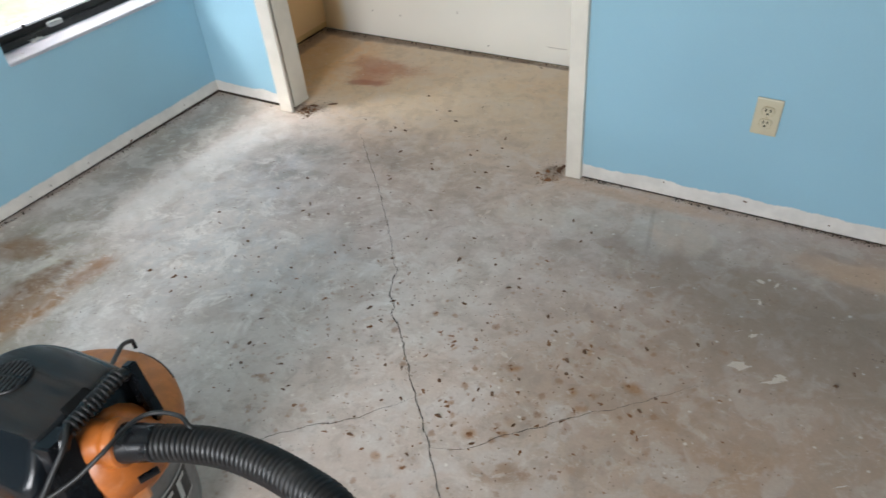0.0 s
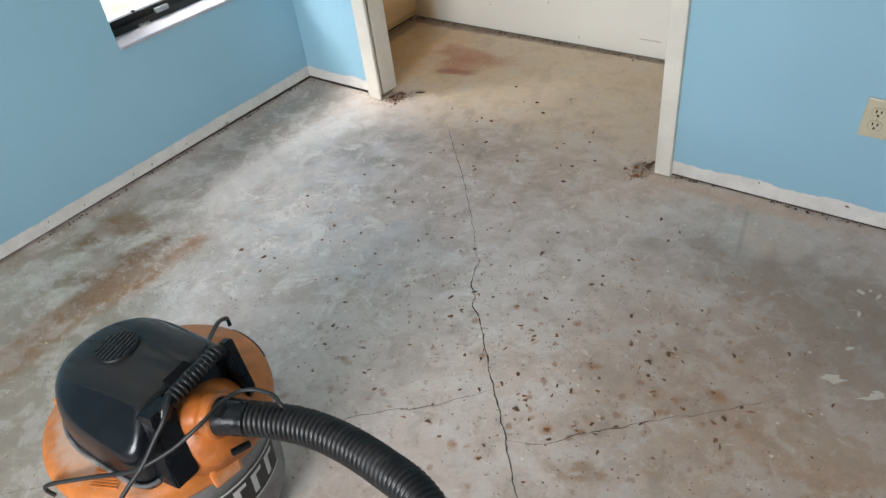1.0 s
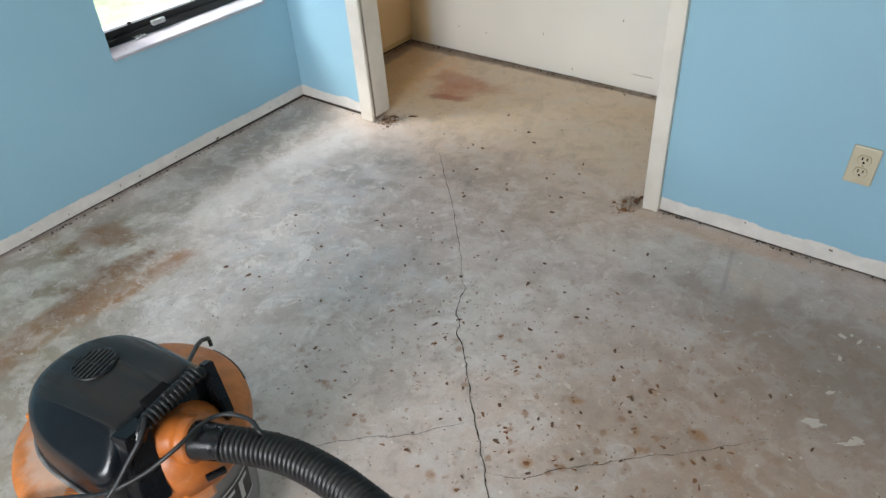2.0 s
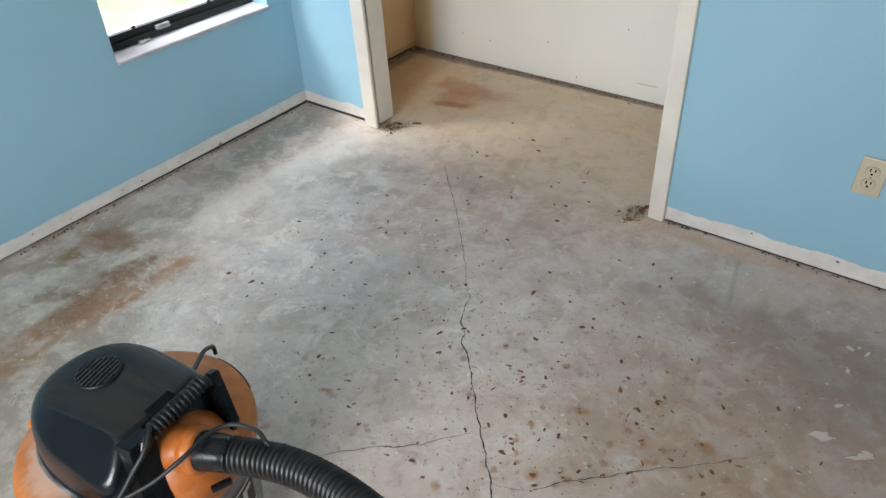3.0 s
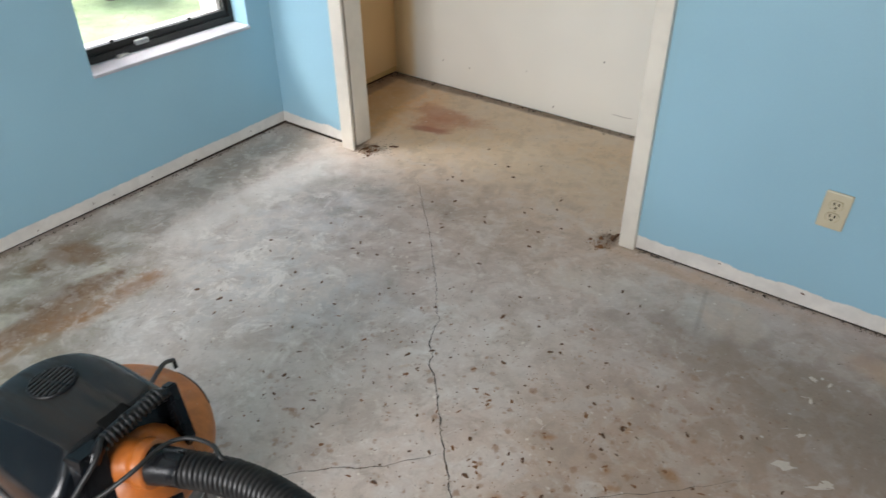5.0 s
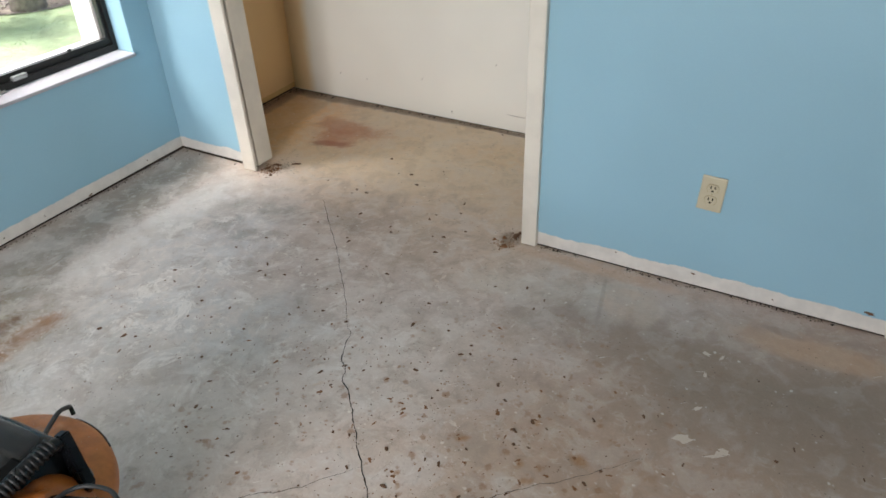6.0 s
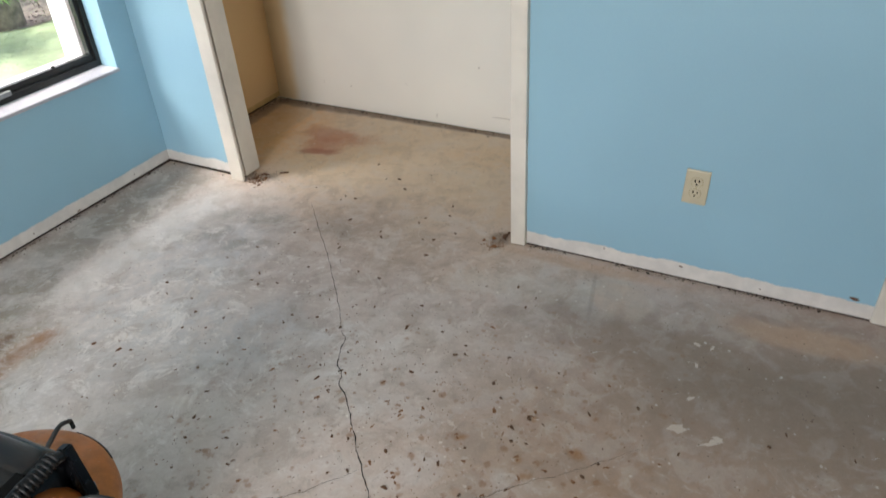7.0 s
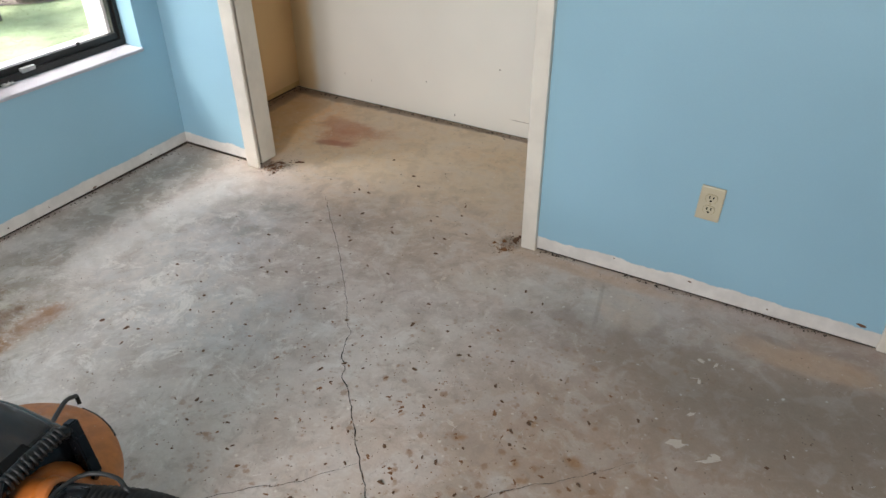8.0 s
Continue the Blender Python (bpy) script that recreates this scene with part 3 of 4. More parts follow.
solid("wall_plate", boxes((X0 - 0.19, Y0, 0, X0 - 0.004, Y1, 0.02), (X0 - 0.19, Y1 + 0.004, 0, IN_L - 0.022, NORTH_BACK - 0.012, 0.02),
                          (IN_R + 0.022, NY + 0.004, 0, X1, NORTH_BACK - 0.012, 0.02), (X0 - 0.1, CLOSET_Y + 0.004, 0, CLOSET_X1, CLOSET_Y + 0.09, 0.02),
                          (X0 - 0.19, NORTH_BACK + 0.02, 0, X0 - 0.002, CLOSET_Y - 0.02, 0.02)),
      m_plate, "dark wooden bottom plate behind the wall's foot", "wall plate", "structure")
solid("ceiling", boxes((X0 - 0.2, Y0 - 0.2, TOP, X1 + 0.2, CLOSET_Y + 0.1, TOP + 0.12)), m_white, "white painted ceiling", "ceiling", "structure")

# ---- closet opening ----
closet_frame = thing("closet_door_frame", ((IN_L + IN_R) / 2, Y1, 0), "cream painted closet door frame without doors", "door frame", kind="structure")


def casing(x0, x1, y_front, top=2.1, lean=0.0):
    """A flat board with a rounded front and a worn foot."""
    return boxes((x0, y_front, 0.002, x1, Y1 - 0.018 if y_front > 2.595 else Y1 + 0.002, top), (x0, y_front + 0.01, 0.002, x1 - 0.02, Y1 + 0.002, top), bevel=0.005)


def leaning(bm, dx, dy):
    for v in bm.verts:
        v.co.x += dx * v.co.z
        v.co.y += dy * v.co.z
    return bm


part("casing", leaning(casing(-2.123, IN_L + 0.006, 2.597), -0.006, -0.016), m_trim, closet_frame)
part("casing", leaning(casing(-0.802, -0.745, 2.593), -0.007, -0.005), m_trim, closet_frame)
part("jamb", leaning(boxes((IN_L - 0.02, 2.627, 0.014, IN_L, NORTH_BACK, 2.04), bevel=0.003), -0.006, -0.016), m_trim, closet_frame)
part("jamb", boxes((IN_R, 2.611, 0.01, IN_R + 0.02, NORTH_BACK, 2.04), bevel=0.003), m_trim, closet_frame)
part("head_jamb", boxes((IN_L, 2.611, 2.04, IN_R, NORTH_BACK, 2.06)), m_trim, closet_frame)
part("head_casing", boxes((-2.121, 2.597, 2.1, -0.741, Y1 + 0.002, 2.16), bevel=0.006), m_trim, closet_frame)

side_casing = thing("door_casing", (0.4, Y1, 0), "cream painted door casing at the end of the blue wall", "door casing", kind="structure")
part("casing_board", boxes((0.369, 2.6, 0.002, 0.43, Y1 + 0.002, 2.1), bevel=0.006), m_trim, side_casing)

# ---- window ----
window = thing("window_1", (X0 - 0.15, (WY0 + WY1) / 2, WZ0), "dark bronze aluminium window in a deep blue reveal", "window", kind="structure")
FX = X0 - 0.087
sill_bm = boxes((FX - 0.04, WY0 + 0.001, WZ0, -2.501, WY1 - 0.001, WZ0 + 0.014), bevel=0.005)
part("window_sill", sill_bm, m_marble, window, "white marble window sill")
frame_part = part("window_frame", boxes((FX - 0.05, WY0, WZ0 + 0.014, FX, WY0 + 0.03, WZ1), (FX - 0.05, WY1 - 0.018, WZ0 + 0.014, FX, WY1, WZ1),
                                        (FX - 0.05, WY0 + 0.03, WZ0 + 0.014, FX, WY1 - 0.018, WZ0 + 0.04), (FX - 0.05, WY0 + 0.03, WZ1 - 0.03, FX, WY1 - 0.018, WZ1)),
                  m_bronze, window)
sash = part("sash", boxes((FX - 0.036, WY0 + 0.03, WZ0 + 0.04, FX - 0.012, WY0 + 0.052, WZ1 - 0.03), (FX - 0.036, WY1 - 0.034, WZ0 + 0.04, FX - 0.012, WY1 - 0.018, WZ1 - 0.03),
                          (FX - 0.036, WY0 + 0.052, WZ0 + 0.04, FX - 0.012, WY1 - 0.034, WZ0 + 0.066), (FX - 0.036, WY0 + 0.052, 1.1, FX - 0.012, WY1 - 0.034, 1.13)),
            m_bronze, window)
pane = part("pane", boxes((FX - 0.026, WY0 + 0.05, WZ0 + 0.06, FX - 0.022, WY1 - 0.032, WZ1 - 0.03)), m_glass, sash)
pane.visible_shadow = False
part("latch", boxes((FX - 0.012, 2.025, WZ0 + 0.036, FX + 0.006, 2.083, WZ0 + 0.054), bevel=0.003), m_latch, sash, "small grey sash latch")

for y in (1.935, 2.285):
    part("nub", boxes((FX - 0.02, y, WZ0 + 0.066, FX - 0.012, y + 0.014, WZ0 + 0.076), bevel=0.002), m_bronze, sash)
part("outer_trim", boxes((FX - 0.17, WY1 - 0.035, WZ0 + 0.03, FX - 0.055, WY1 + 0.08, WZ1), bevel=0.004), m_white, window, "white outer window trim")
part("outer_sill", boxes((FX - 0.2, WY0 - 0.05, WZ0 - 0.02, FX - 0.055, WY1 + 0.1, WZ0 + 0.028), bevel=0.004), m_white, window, "white outer window sill")

# ---- outlets ----


def outlet(m):
    """A duplex outlet in its cover; it faces -y at the origin."""
    ob = thing("wall_outlet", (0, 0, 0), "ivory plastic duplex wall outlet on blue wall", "outlet", "wall outlets")
    part("cover_plate", boxes((-0.0365, -0.007, -0.0585, 0.0365, 0.0, 0.0585), bevel=0.004), m_ivory, ob)
    for up in (0.0195, -0.0195):
        bm = bmesh.new()
        bmesh.ops.create_cone(bm, cap_ends=True, segments=28, radius1=0.0172, radius2=0.0165, depth=0.003)
        bmesh.ops.transform(bm, matrix=pose(0, -0.0085, up, 90), verts=bm.verts)
        for v in bm.verts:
            v.co.z = max(up - 0.0135, min(up + 0.0135, v.co.z))
        face = part("receptacle", bm, m_ivory, ob)
        bm = bmesh.new()
        bmesh.ops.create_cone(bm, cap_ends=True, segments=28, radius1=0.0186, radius2=0.0186, depth=0.001)
        bmesh.ops.transform(bm, matrix=pose(0, -0.0073, up, 90), verts=bm.verts)
        for v in bm.verts:
            v.co.z = max(up - 0.0148, min(up + 0.0148, v.co.z))
        part("shadow_gap", bm, m_screw, face)
        for dx, high in ((-0.0062, 0.0095), (0.0062, 0.008)):
            part("slot", boxes((dx - 0.0019, -0.0106, up + 0.0015 - high / 2 + 0.003, dx + 0.0019, -0.0095, up + 0.0045 + high / 2)), m_slot, face)
        bm = bmesh.new()
        bmesh.ops.create_cone(bm, cap_ends=True, segments=14, radius1=0.0034, radius2=0.0034, depth=0.0012)
        bmesh.ops.transform(bm, matrix=pose(0, -0.0101, up - 0.0075, 90), verts=bm.verts)
        part("ground_hole", bm, m_slot, face)
    bm = bmesh.new()
    bmesh.ops.create_cone(bm, cap_ends=True, segments=14, radius1=0.0032, radius2=0.0028, depth=0.0018)
    bmesh.ops.transform(bm, matrix=pose(0, -0.0076, 0, 90), verts=bm.verts)
    part("screw", bm, m_screw, ob)
    ob.matrix_basis = m
    return ob


first_outlet = outlet(pose(-0.194, NY, 0.354, 0, 1.5, 0))
copy_thing(first_outlet, pose(X0 + SKEW * (Y1 - 1.185), 1.185, 0.353, 0, 0, 90))

# ---- cracks in the slab ----


def crack(name, points, wide, seed, label, material, jag=0.006):
    rng = random.Random(seed)
    line = even(glide([(*p, 0) for p in points], 10), 0.012)
    bm = bmesh.new()
    pairs = []
    for k, p in enumerate(line):
        way = (line[min(k + 1, len(line) - 1)] - line[max(k - 1, 0)]).normalized()
        side = Vector((-way.y, way.x, 0))
        p = p + side * (rng.uniform(-jag, jag) * 0.6 + jag * math.sin(k * 0.9 + seed) * 0.5)
        w = wide * rng.uniform(0.35, 1.25) * min(1, 0.25 + k / 12, 0.25 + (len(line) - k) / 12)
        pairs.append((bm.verts.new(p + side * w / 2 + Vector((0, 0, 0.0012))), bm.verts.new(p - side * w / 2 + Vector((0, 0, 0.0012)))))
    for (a, b), (c, d) in zip(pairs, pairs[1:]):
        bm.faces.new((a, b, d, c))
    return part(name, bm, material, floor, label)


crack("crack", [(-1.67, 2.56), (-1.517, 2.396), (-1.393, 2.269), (-1.299, 2.162), (-1.224, 2.076), (-1.147, 1.983), (-1.121, 1.94)], 0.0022, 3, "fine upper end of the crack in concrete", m_hair, 0.002)
crack("crack", [(-1.121, 1.945), (-1.073, 1.892), (-1.062, 1.86), (-1.037, 1.798), (-1.001, 1.765), (-0.979, 1.722), (-0.928, 1.678), (-0.875, 1.62), (-0.808, 1.543),
                (-0.762, 1.493), (-0.715, 1.443), (-0.668, 1.393), (-0.5, 1.2), (-0.35, 1.05)], 0.0029, 3, "long jagged crack in concrete", m_crack, 0.0035)
crack("crack", [(-1.6, 0.6), (-1.45, 0.76), (-1.25, 1.0), (-1.049, 1.196), (-0.937, 1.308), (-0.906, 1.326), (-0.86, 1.367), (-0.797, 1.445), (-0.758, 1.489)], 0.0016, 5, "hairline crack in concrete", m_hair, 0.003)
crack("crack", [(-0.655, 1.375), (-0.576, 1.408), (-0.51, 1.485), (-0.456, 1.533), (-0.367, 1.625), (-0.31, 1.67), (-0.262, 1.717), (-0.184, 1.794), (-0.14, 1.84)], 0.0016, 8, "hairline crack in concrete", m_hair, 0.003)

# ---- shop vacuum ----
VX, VY = -1.134, 0.877
vac = thing("shop_vacuum", (VX, VY, 0), "orange and black shop vacuum with grey drum, dusty", "vacuum cleaner")
drum = part("drum", lathe([(0.165, 0.055), (0.182, 0.06), (0.186, 0.075), (0.202, 0.27), (0.207, 0.275), (0.207, 0.3), (0.212, 0.318)], (VX, VY)), m_grey, vac, "grey plastic drum", True)
for k in range(4):
    a = radians(15 + 90 * k)
    cx, cy = VX + 0.145 * math.cos(a), VY + 0.145 * math.sin(a)
    bm = boxes((cx - 0.024, cy - 0.024, 0.05, cx + 0.024, cy + 0.024, 0.09), bevel=0.008)
    foot = part("caster", bm, m_black, vac)
    bm = bmesh.new()
    bmesh.ops.create_cone(bm, cap_ends=True, segments=20, radius1=0.027, radius2=0.027, depth=0.022)
    bmesh.ops.transform(bm, matrix=pose(cx, cy, 0.027, 90, 0, 30 * k), verts=bm.verts)
    part("wheel", bm, m_black, foot)
lid = part("lid", lathe([(0.196, 0.316), (0.2205, 0.318), (0.2225, 0.326), (0.2225, 0.346), (0.219, 0.355), (0.21, 0.362), (0.196, 0.367), (0.17, 0.374), (0.12, 0.386), (0.05, 0.392)], (VX, VY), 96),
           m_lid, vac, "dusty orange lid", True)
for deg in (203, -6):
    a = radians(deg)
    m = pose(VX + 0.216 * math.cos(a), VY + 0.216 * math.sin(a), 0.338, 0, 0, deg)
    bm = bmesh.new()
    box(bm, -0.012, -0.03, -0.028, 0.014, 0.03, 0.02, 0.007)
    bmesh.ops.transform(bm, matrix=m, verts=bm.verts)
    part("latch", bm, m_orange, vac)
for deg, wide in ((-64, 0.055), (-38, 0.055)):
    a = radians(deg)
    for k in range(7):
        r = 0.168 + 0.005 * k
        bm = bmesh.new()
        box(bm, -0.0012, -wide / 2, -0.001, 0.0012, wide / 2, 0.0014)
        bmesh.ops.transform(bm, matrix=pose(VX + r * math.cos(a), VY + r * math.sin(a), 0.3755 - 0.0013 * k, 0, 0, deg), verts=bm.verts)
        part("rib", bm, m_orange, lid)

# motor cover: round at the vent, square at the handle
CU, CV, CTURN = -1.112, 0.862, 5.0
COWL = pose(CU, CV, 0.372, 0, 0, CTURN)


def cowl_edge(a):
    c, s = math.cos(a), math.sin(a)
    if c < 0:
        return 0.19 / (abs(c) ** 2.3 + abs(s * 0.19 / 0.138) ** 2.3) ** (1 / 2.3)
    return 0.138 / (abs(c) ** 8 + abs(s) ** 8) ** (1 / 8)


def cowl_height(u, v, rho):
    """A flat crown with steep sides, and one long side cut back to a sloping facet."""
    crown = 0.136 * max(0.0, 1 - rho ** 7) ** 0.5 - 0.05 * max(0.0, u) - 0.10 * max(0.0, -u - 0.09) - 0.4 * max(0.0, u - 0.095)
    cut = -v - 0.078 - 0.12 * max(0.0, -u) + 0.12 * max(0.0, u)
    facet = 0.136 - 0.95 * max(0.0, cut)
    facet = max(facet, 0.05) - 0.006 * min(1.0, max(0.0, cut / 0.006))
    low, gap = min(crown, facet), abs(crown - facet)
    groove = -0.0025 * math.exp(-((v - 0.045) / 0.004) ** 2) if rho < 0.8 and u > -0.06 else 0.0
    return low - 0.25 * max(0.0, 0.012 - gap) + groove


bm = bmesh.new()
SIDES, RINGS = 144, 52
apex = bm.verts.new(COWL @ Vector((0, 0, cowl_height(0, 0, 0))))
before = None
for k in range(1, RINGS + 1):
    rho = math.sin(math.pi / 2 * k / RINGS)
    ring = []
    for j in range(SIDES):
        a = 2 * math.pi * j / SIDES
        r = cowl_edge(a) * rho
        u, v = r * math.cos(a), r * math.sin(a)
        ring.append(bm.verts.new(COWL @ Vector((u, v, cowl_height(u, v, rho)))))
    for j in range(SIDES):
        if before is None:
            bm.faces.new((apex, ring[j], ring[(j + 1) % SIDES]))
        else:
            bm.faces.new((before[j], ring[j], ring[(j + 1) % SIDES], before[(j + 1) % SIDES]))
    before = ring
flange = [bm.verts.new(COWL @ Vector((1.03 * cowl_edge(a) * math.cos(a), 1.03 * cowl_edge(a) * math.sin(a), -0.004))) for a in (2 * math.pi * j / SIDES for j in range(SIDES))]
for j in range(SIDES):
    bm.faces.new((before[j], flange[j], flange[(j + 1) % SIDES], before[(j + 1) % SIDES]))
cowl = part("motor_cover", bm, m_cover, vac, "glossy black motor cover, dusty", True)

# flat dark patch on the crown in place of a shaded recess
bm = bmesh.new()
box(bm, -0.015, -0.028, -0.004, 0.015, 0.028, 0.0012, 0.004)
bmesh.ops.transform(bm, matrix=COWL @ pose(0.1, 0.02, cowl_height(0.1, 0.02, 0.6), 0, 4, 0), verts=bm.verts)
part("recess_shade_patch", bm, m_slot, cowl)
# round vent with slats
vu, vv = -0.055, 0.012
VENT = COWL @ pose(vu, vv, cowl_height(vu, vv, 0.35) + 0.0005, 0, -3, 0)
bm = lathe([(0.037, -0.004), (0.037, 0.0015), (0.039, 0.003), (0.0415, 0.0015), (0.0415, -0.004)], (0, 0), 40, False)
bmesh.ops.transform(bm, matrix=VENT, verts=bm.verts)
vent = part("vent_ring", bm, m_black, cowl, "", True)
bm = bmesh.new()
bmesh.ops.create_cone(bm, cap_ends=True, segments=32, radius1=0.037, radius2=0.037, depth=0.001)
bmesh.ops.transform(bm, matrix=VENT @ pose(0, 0, 0.0006), verts=bm.verts)
part("vent_back", bm, m_slot, cowl)
for k in range(8):
    d = (k - 3.5) * 0.0094
    half = math.sqrt(0.0375 ** 2 - d ** 2)
    bm = bmesh.new()
    box(bm, d - 0.0022, -half, 0.0, d + 0.0022, half, 0.0036, 0.0008, None, 1)
    bmesh.ops.transform(bm, matrix=VENT @ pose(0, 0, 0, 0, 0, 10), verts=bm.verts)
    part("vent_slat", bm, m_slat, cowl)
bm = bmesh.new()
box(bm, -0.037, -0.0016, 0, 0.037, 0.0016, 0.0036)
bmesh.ops.transform(bm, matrix=VENT @ pose(0, 0, 0, 0, 0, 10), verts=bm.verts)
part("vent_bar", bm, m_black, cowl)

lip = [COWL @ Vector((1.025 * cowl_edge(a) * math.cos(a), 1.025 * cowl_edge(a) * math.sin(a), 0.003)) for a in (2 * math.pi * j / 95 for j in range(96))]
part("cover_lip", tube(lip, 0.0042, 8), m_lip, cowl, "dust-whitened lip", True)

# carrying handle with the cord wound round it
handle = part("handle", tube(glide([(-1.0, 0.982, 0.478), (-0.994, 0.966, 0.496), (-0.987, 0.905, 0.502), (-0.977, 0.84, 0.497), (-0.972, 0.818, 0.478)], 8), 0.0125, 14), m_black, vac, "", True)


def slab(points, thick):
    """A flat plate with the given outline, of some thickness."""
    bm = bmesh.new()
    f = bm.faces.new([bm.verts.new(p) for p in points])
    away = Vector((0, thick, 0))
    for v in bmesh.ops.extrude_face_region(bm, geom=[f])["geom"]:
        if isinstance(v, bmesh.types.BMVert):
            v.co += away
    bmesh.ops.bevel(bm, geom=list(bm.edges), offset=0.003, segments=2, affect="EDGES")
    return bm


part("handle_bracket", slab([(-1.02, 0.975, 0.40), (-1.012, 0.978, 0.498), (-0.99, 0.98, 0.506), (-0.945, 0.967, 0.41), (-0.955, 0.96, 0.385)], 0.02), m_black, vac)
part("handle_bracket", slab([(-1.07, 0.742, 0.37), (-1.05, 0.765, 0.455), (-1.005, 0.795, 0.495), (-0.97, 0.8, 0.5), (-0.945, 0.78, 0.42), (-0.918, 0.768, 0.373)], 0.048), m_black, vac)
wound = []
for k in range(12 * 12 + 1):
    f = k / 144
    base = Vector((-0.996, 0.962, 0.499)).lerp(Vector((-0.976, 0.842, 0.499)), f)
    wound.append(base + 0.0128 * Vector((math.cos(k * math.pi / 6), 0.1, math.sin(k * math.pi / 6))))
part("cord_winding", tube(wound, 0.0031, 8), m_cord, vac, "black power cord wound round the handle", True)
part("power_cord", tube(glide([(-1.172, 1.098, 0.36), (-1.178, 1.1, 0.376), (-1.17, 1.09, 0.388), (-1.149, 1.062, 0.41), (-1.091, 1.0, 0.44), (-1.02, 0.94, 0.485), (-0.985, 0.89, 0.515)], 8), 0.0047, 8), m_cord, vac, "", True)
part("power_cord", tube(glide([(-0.974, 0.845, 0.512), (-0.953, 0.817, 0.5), (-0.955, 0.783, 0.47), (-0.961, 0.748, 0.435), (-0.972, 0.69, 0.39), (-0.975, 0.64, 0.3), (-0.99, 0.61, 0.15), (-1.02, 0.58, 0.006), (-1.15, 0.4, 0.005)], 8), 0.0044, 8), m_cord, vac, "", True)
part("power_cord", tube(glide([(-0.805, 0.975, 0.45), (-0.804, 0.945, 0.487), (-0.836, 0.951, 0.49), (-0.875, 0.941, 0.49), (-0.895, 0.921, 0.49), (-0.901, 0.891, 0.49), (-0.899, 0.855, 0.487), (-0.908, 0.825, 0.475), (-0.927, 0.794, 0.455), (-0.955, 0.755, 0.437), (-0.985, 0.732, 0.42), (-1.065, 0.693, 0.39), (-1.135, 0.648, 0.37), (-1.15, 0.64, 0.352), (-1.14, 0.645, 0.335)], 8), 0.004, 8), m_cord, vac, "", True)

part("power_cord", tube(glide([(VX + 0.2215 * math.cos(radians(d)), VY + 0.2215 * math.sin(radians(d)), 0.352) for d in (98, 90, 82, 74, 66)], 8), 0.0018, 6), m_cord, vac, "", True)
# hose port on the lid, cuff and ribbed hose
bm = tube(glide([(-1.01, 0.855, 0.39), (-0.985, 0.864, 0.425), (-0.955, 0.874, 0.44), (-0.918, 0.889, 0.445)], 8), lambda k: 0.0335 + 0.03 * max(0.0, 1 - k / 24) ** 1.5 + (0.0075 if k > 19 else 0.0), 28)
part("hose_port", bm, m_port, vac, "dusty orange hose port", True)
bm = lathe([(0.1, 0.352), (0.094, 0.38), (0.084, 0.405), (0.07, 0.432), (0.05, 0.452), (0.028, 0.462), (0.008, 0.464)], (0, 0), 40)
bmesh.ops.transform(bm, matrix=pose(-0.982, 0.89, 0, 0, 0, 12) @ Matrix.Diagonal((0.86, 1.0, 1, 1)), verts=bm.verts)
part("port_boss", bm, m_port, vac, "", True)
HOSE = [(-0.926, 0.886, 0.4445), (-0.915, 0.89, 0.4455), (-0.867, 0.91, 0.45), (-0.806, 0.934, 0.455), (-0.739, 0.95, 0.461), (-0.664, 0.955, 0.466), (-0.589, 0.95, 0.472), (-0.513, 0.938, 0.478),
        (-0.44, 0.905, 0.47), (-0.37, 0.84, 0.43), (-0.32, 0.74, 0.34), (-0.29, 0.62, 0.2), (-0.26, 0.48, 0.08), (-0.2, 0.3, 0.034), (-0.1, 0.05, 0.034), (0.1, -0.2, 0.034)]
line = even(glide(HOSE, 14), 0.0025)
cut = 27
part("hose_cuff", tube(line[:cut + 1], lambda k: 0.0352 - 0.0035 * min(1.0, k / 22), 28), m_black, vac, "smooth black hose cuff", True)
part("hose", tube(line[cut:], lambda k: (0.0232, 0.0262, 0.0318, 0.0262)[k % 4], 24), m_hose, vac, "black ribbed vacuum hose", True)

bm = bmesh.new()
box(bm, -0.018, -0.006, -0.005, 0.018, 0.006, 0.005, 0.003)
bmesh.ops.transform(bm, matrix=pose(-0.872, 0.878, 0.398, 0, 0, 68), verts=bm.verts)
part("port_tab", bm, m_black, vac, "small black locking tab under the cuff")

# maker's mark on the drum, as plain shapes


def on_drum(deg, z, r=0.2):
    a = radians(deg)
    return pose(VX + r * math.cos(a), VY + r * math.sin(a), z, 90, 0, deg + 90)


def drum_patch(deg0, deg1, z0, z1, lift):
    """A patch that follows the drum's side."""
    bm = bmesh.new()
    grid = []
    for i in range(15):
        a = radians(deg0 + (deg1 - deg0) * i / 14)
        grid.append([])
        for z in (z0, z1):
            r = 0.186 + (z - 0.075) / 0.195 * 0.016 + lift
            grid[-1].append(bm.verts.new((VX + r * math.cos(a), VY + r * math.sin(a), z)))
    for (a, b), (c, d) in zip(grid, grid[1:]):
        bm.faces.new((a, b, d, c))
    return bm


badge = part("badge", drum_patch(-50, 32, 0.16, 0.25, 0.0012), m_decal_black, drum, "black badge with pale shapes")
for k in range(6):
    d = -46 + 13 * k
    part("badge_bar", drum_patch(d, d + 4, 0.175, 0.235, 0.002), m_decal, badge)
    part("badge_bar", drum_patch(d + 4, d + 9, 0.224, 0.235, 0.002), m_decal, badge)
part("badge_edge", drum_patch(-51, 33, 0.246, 0.252, 0.0022), m_decal, badge)
part("badge_edge", drum_patch(-51, 33, 0.158, 0.164, 0.0022), m_decal, badge)

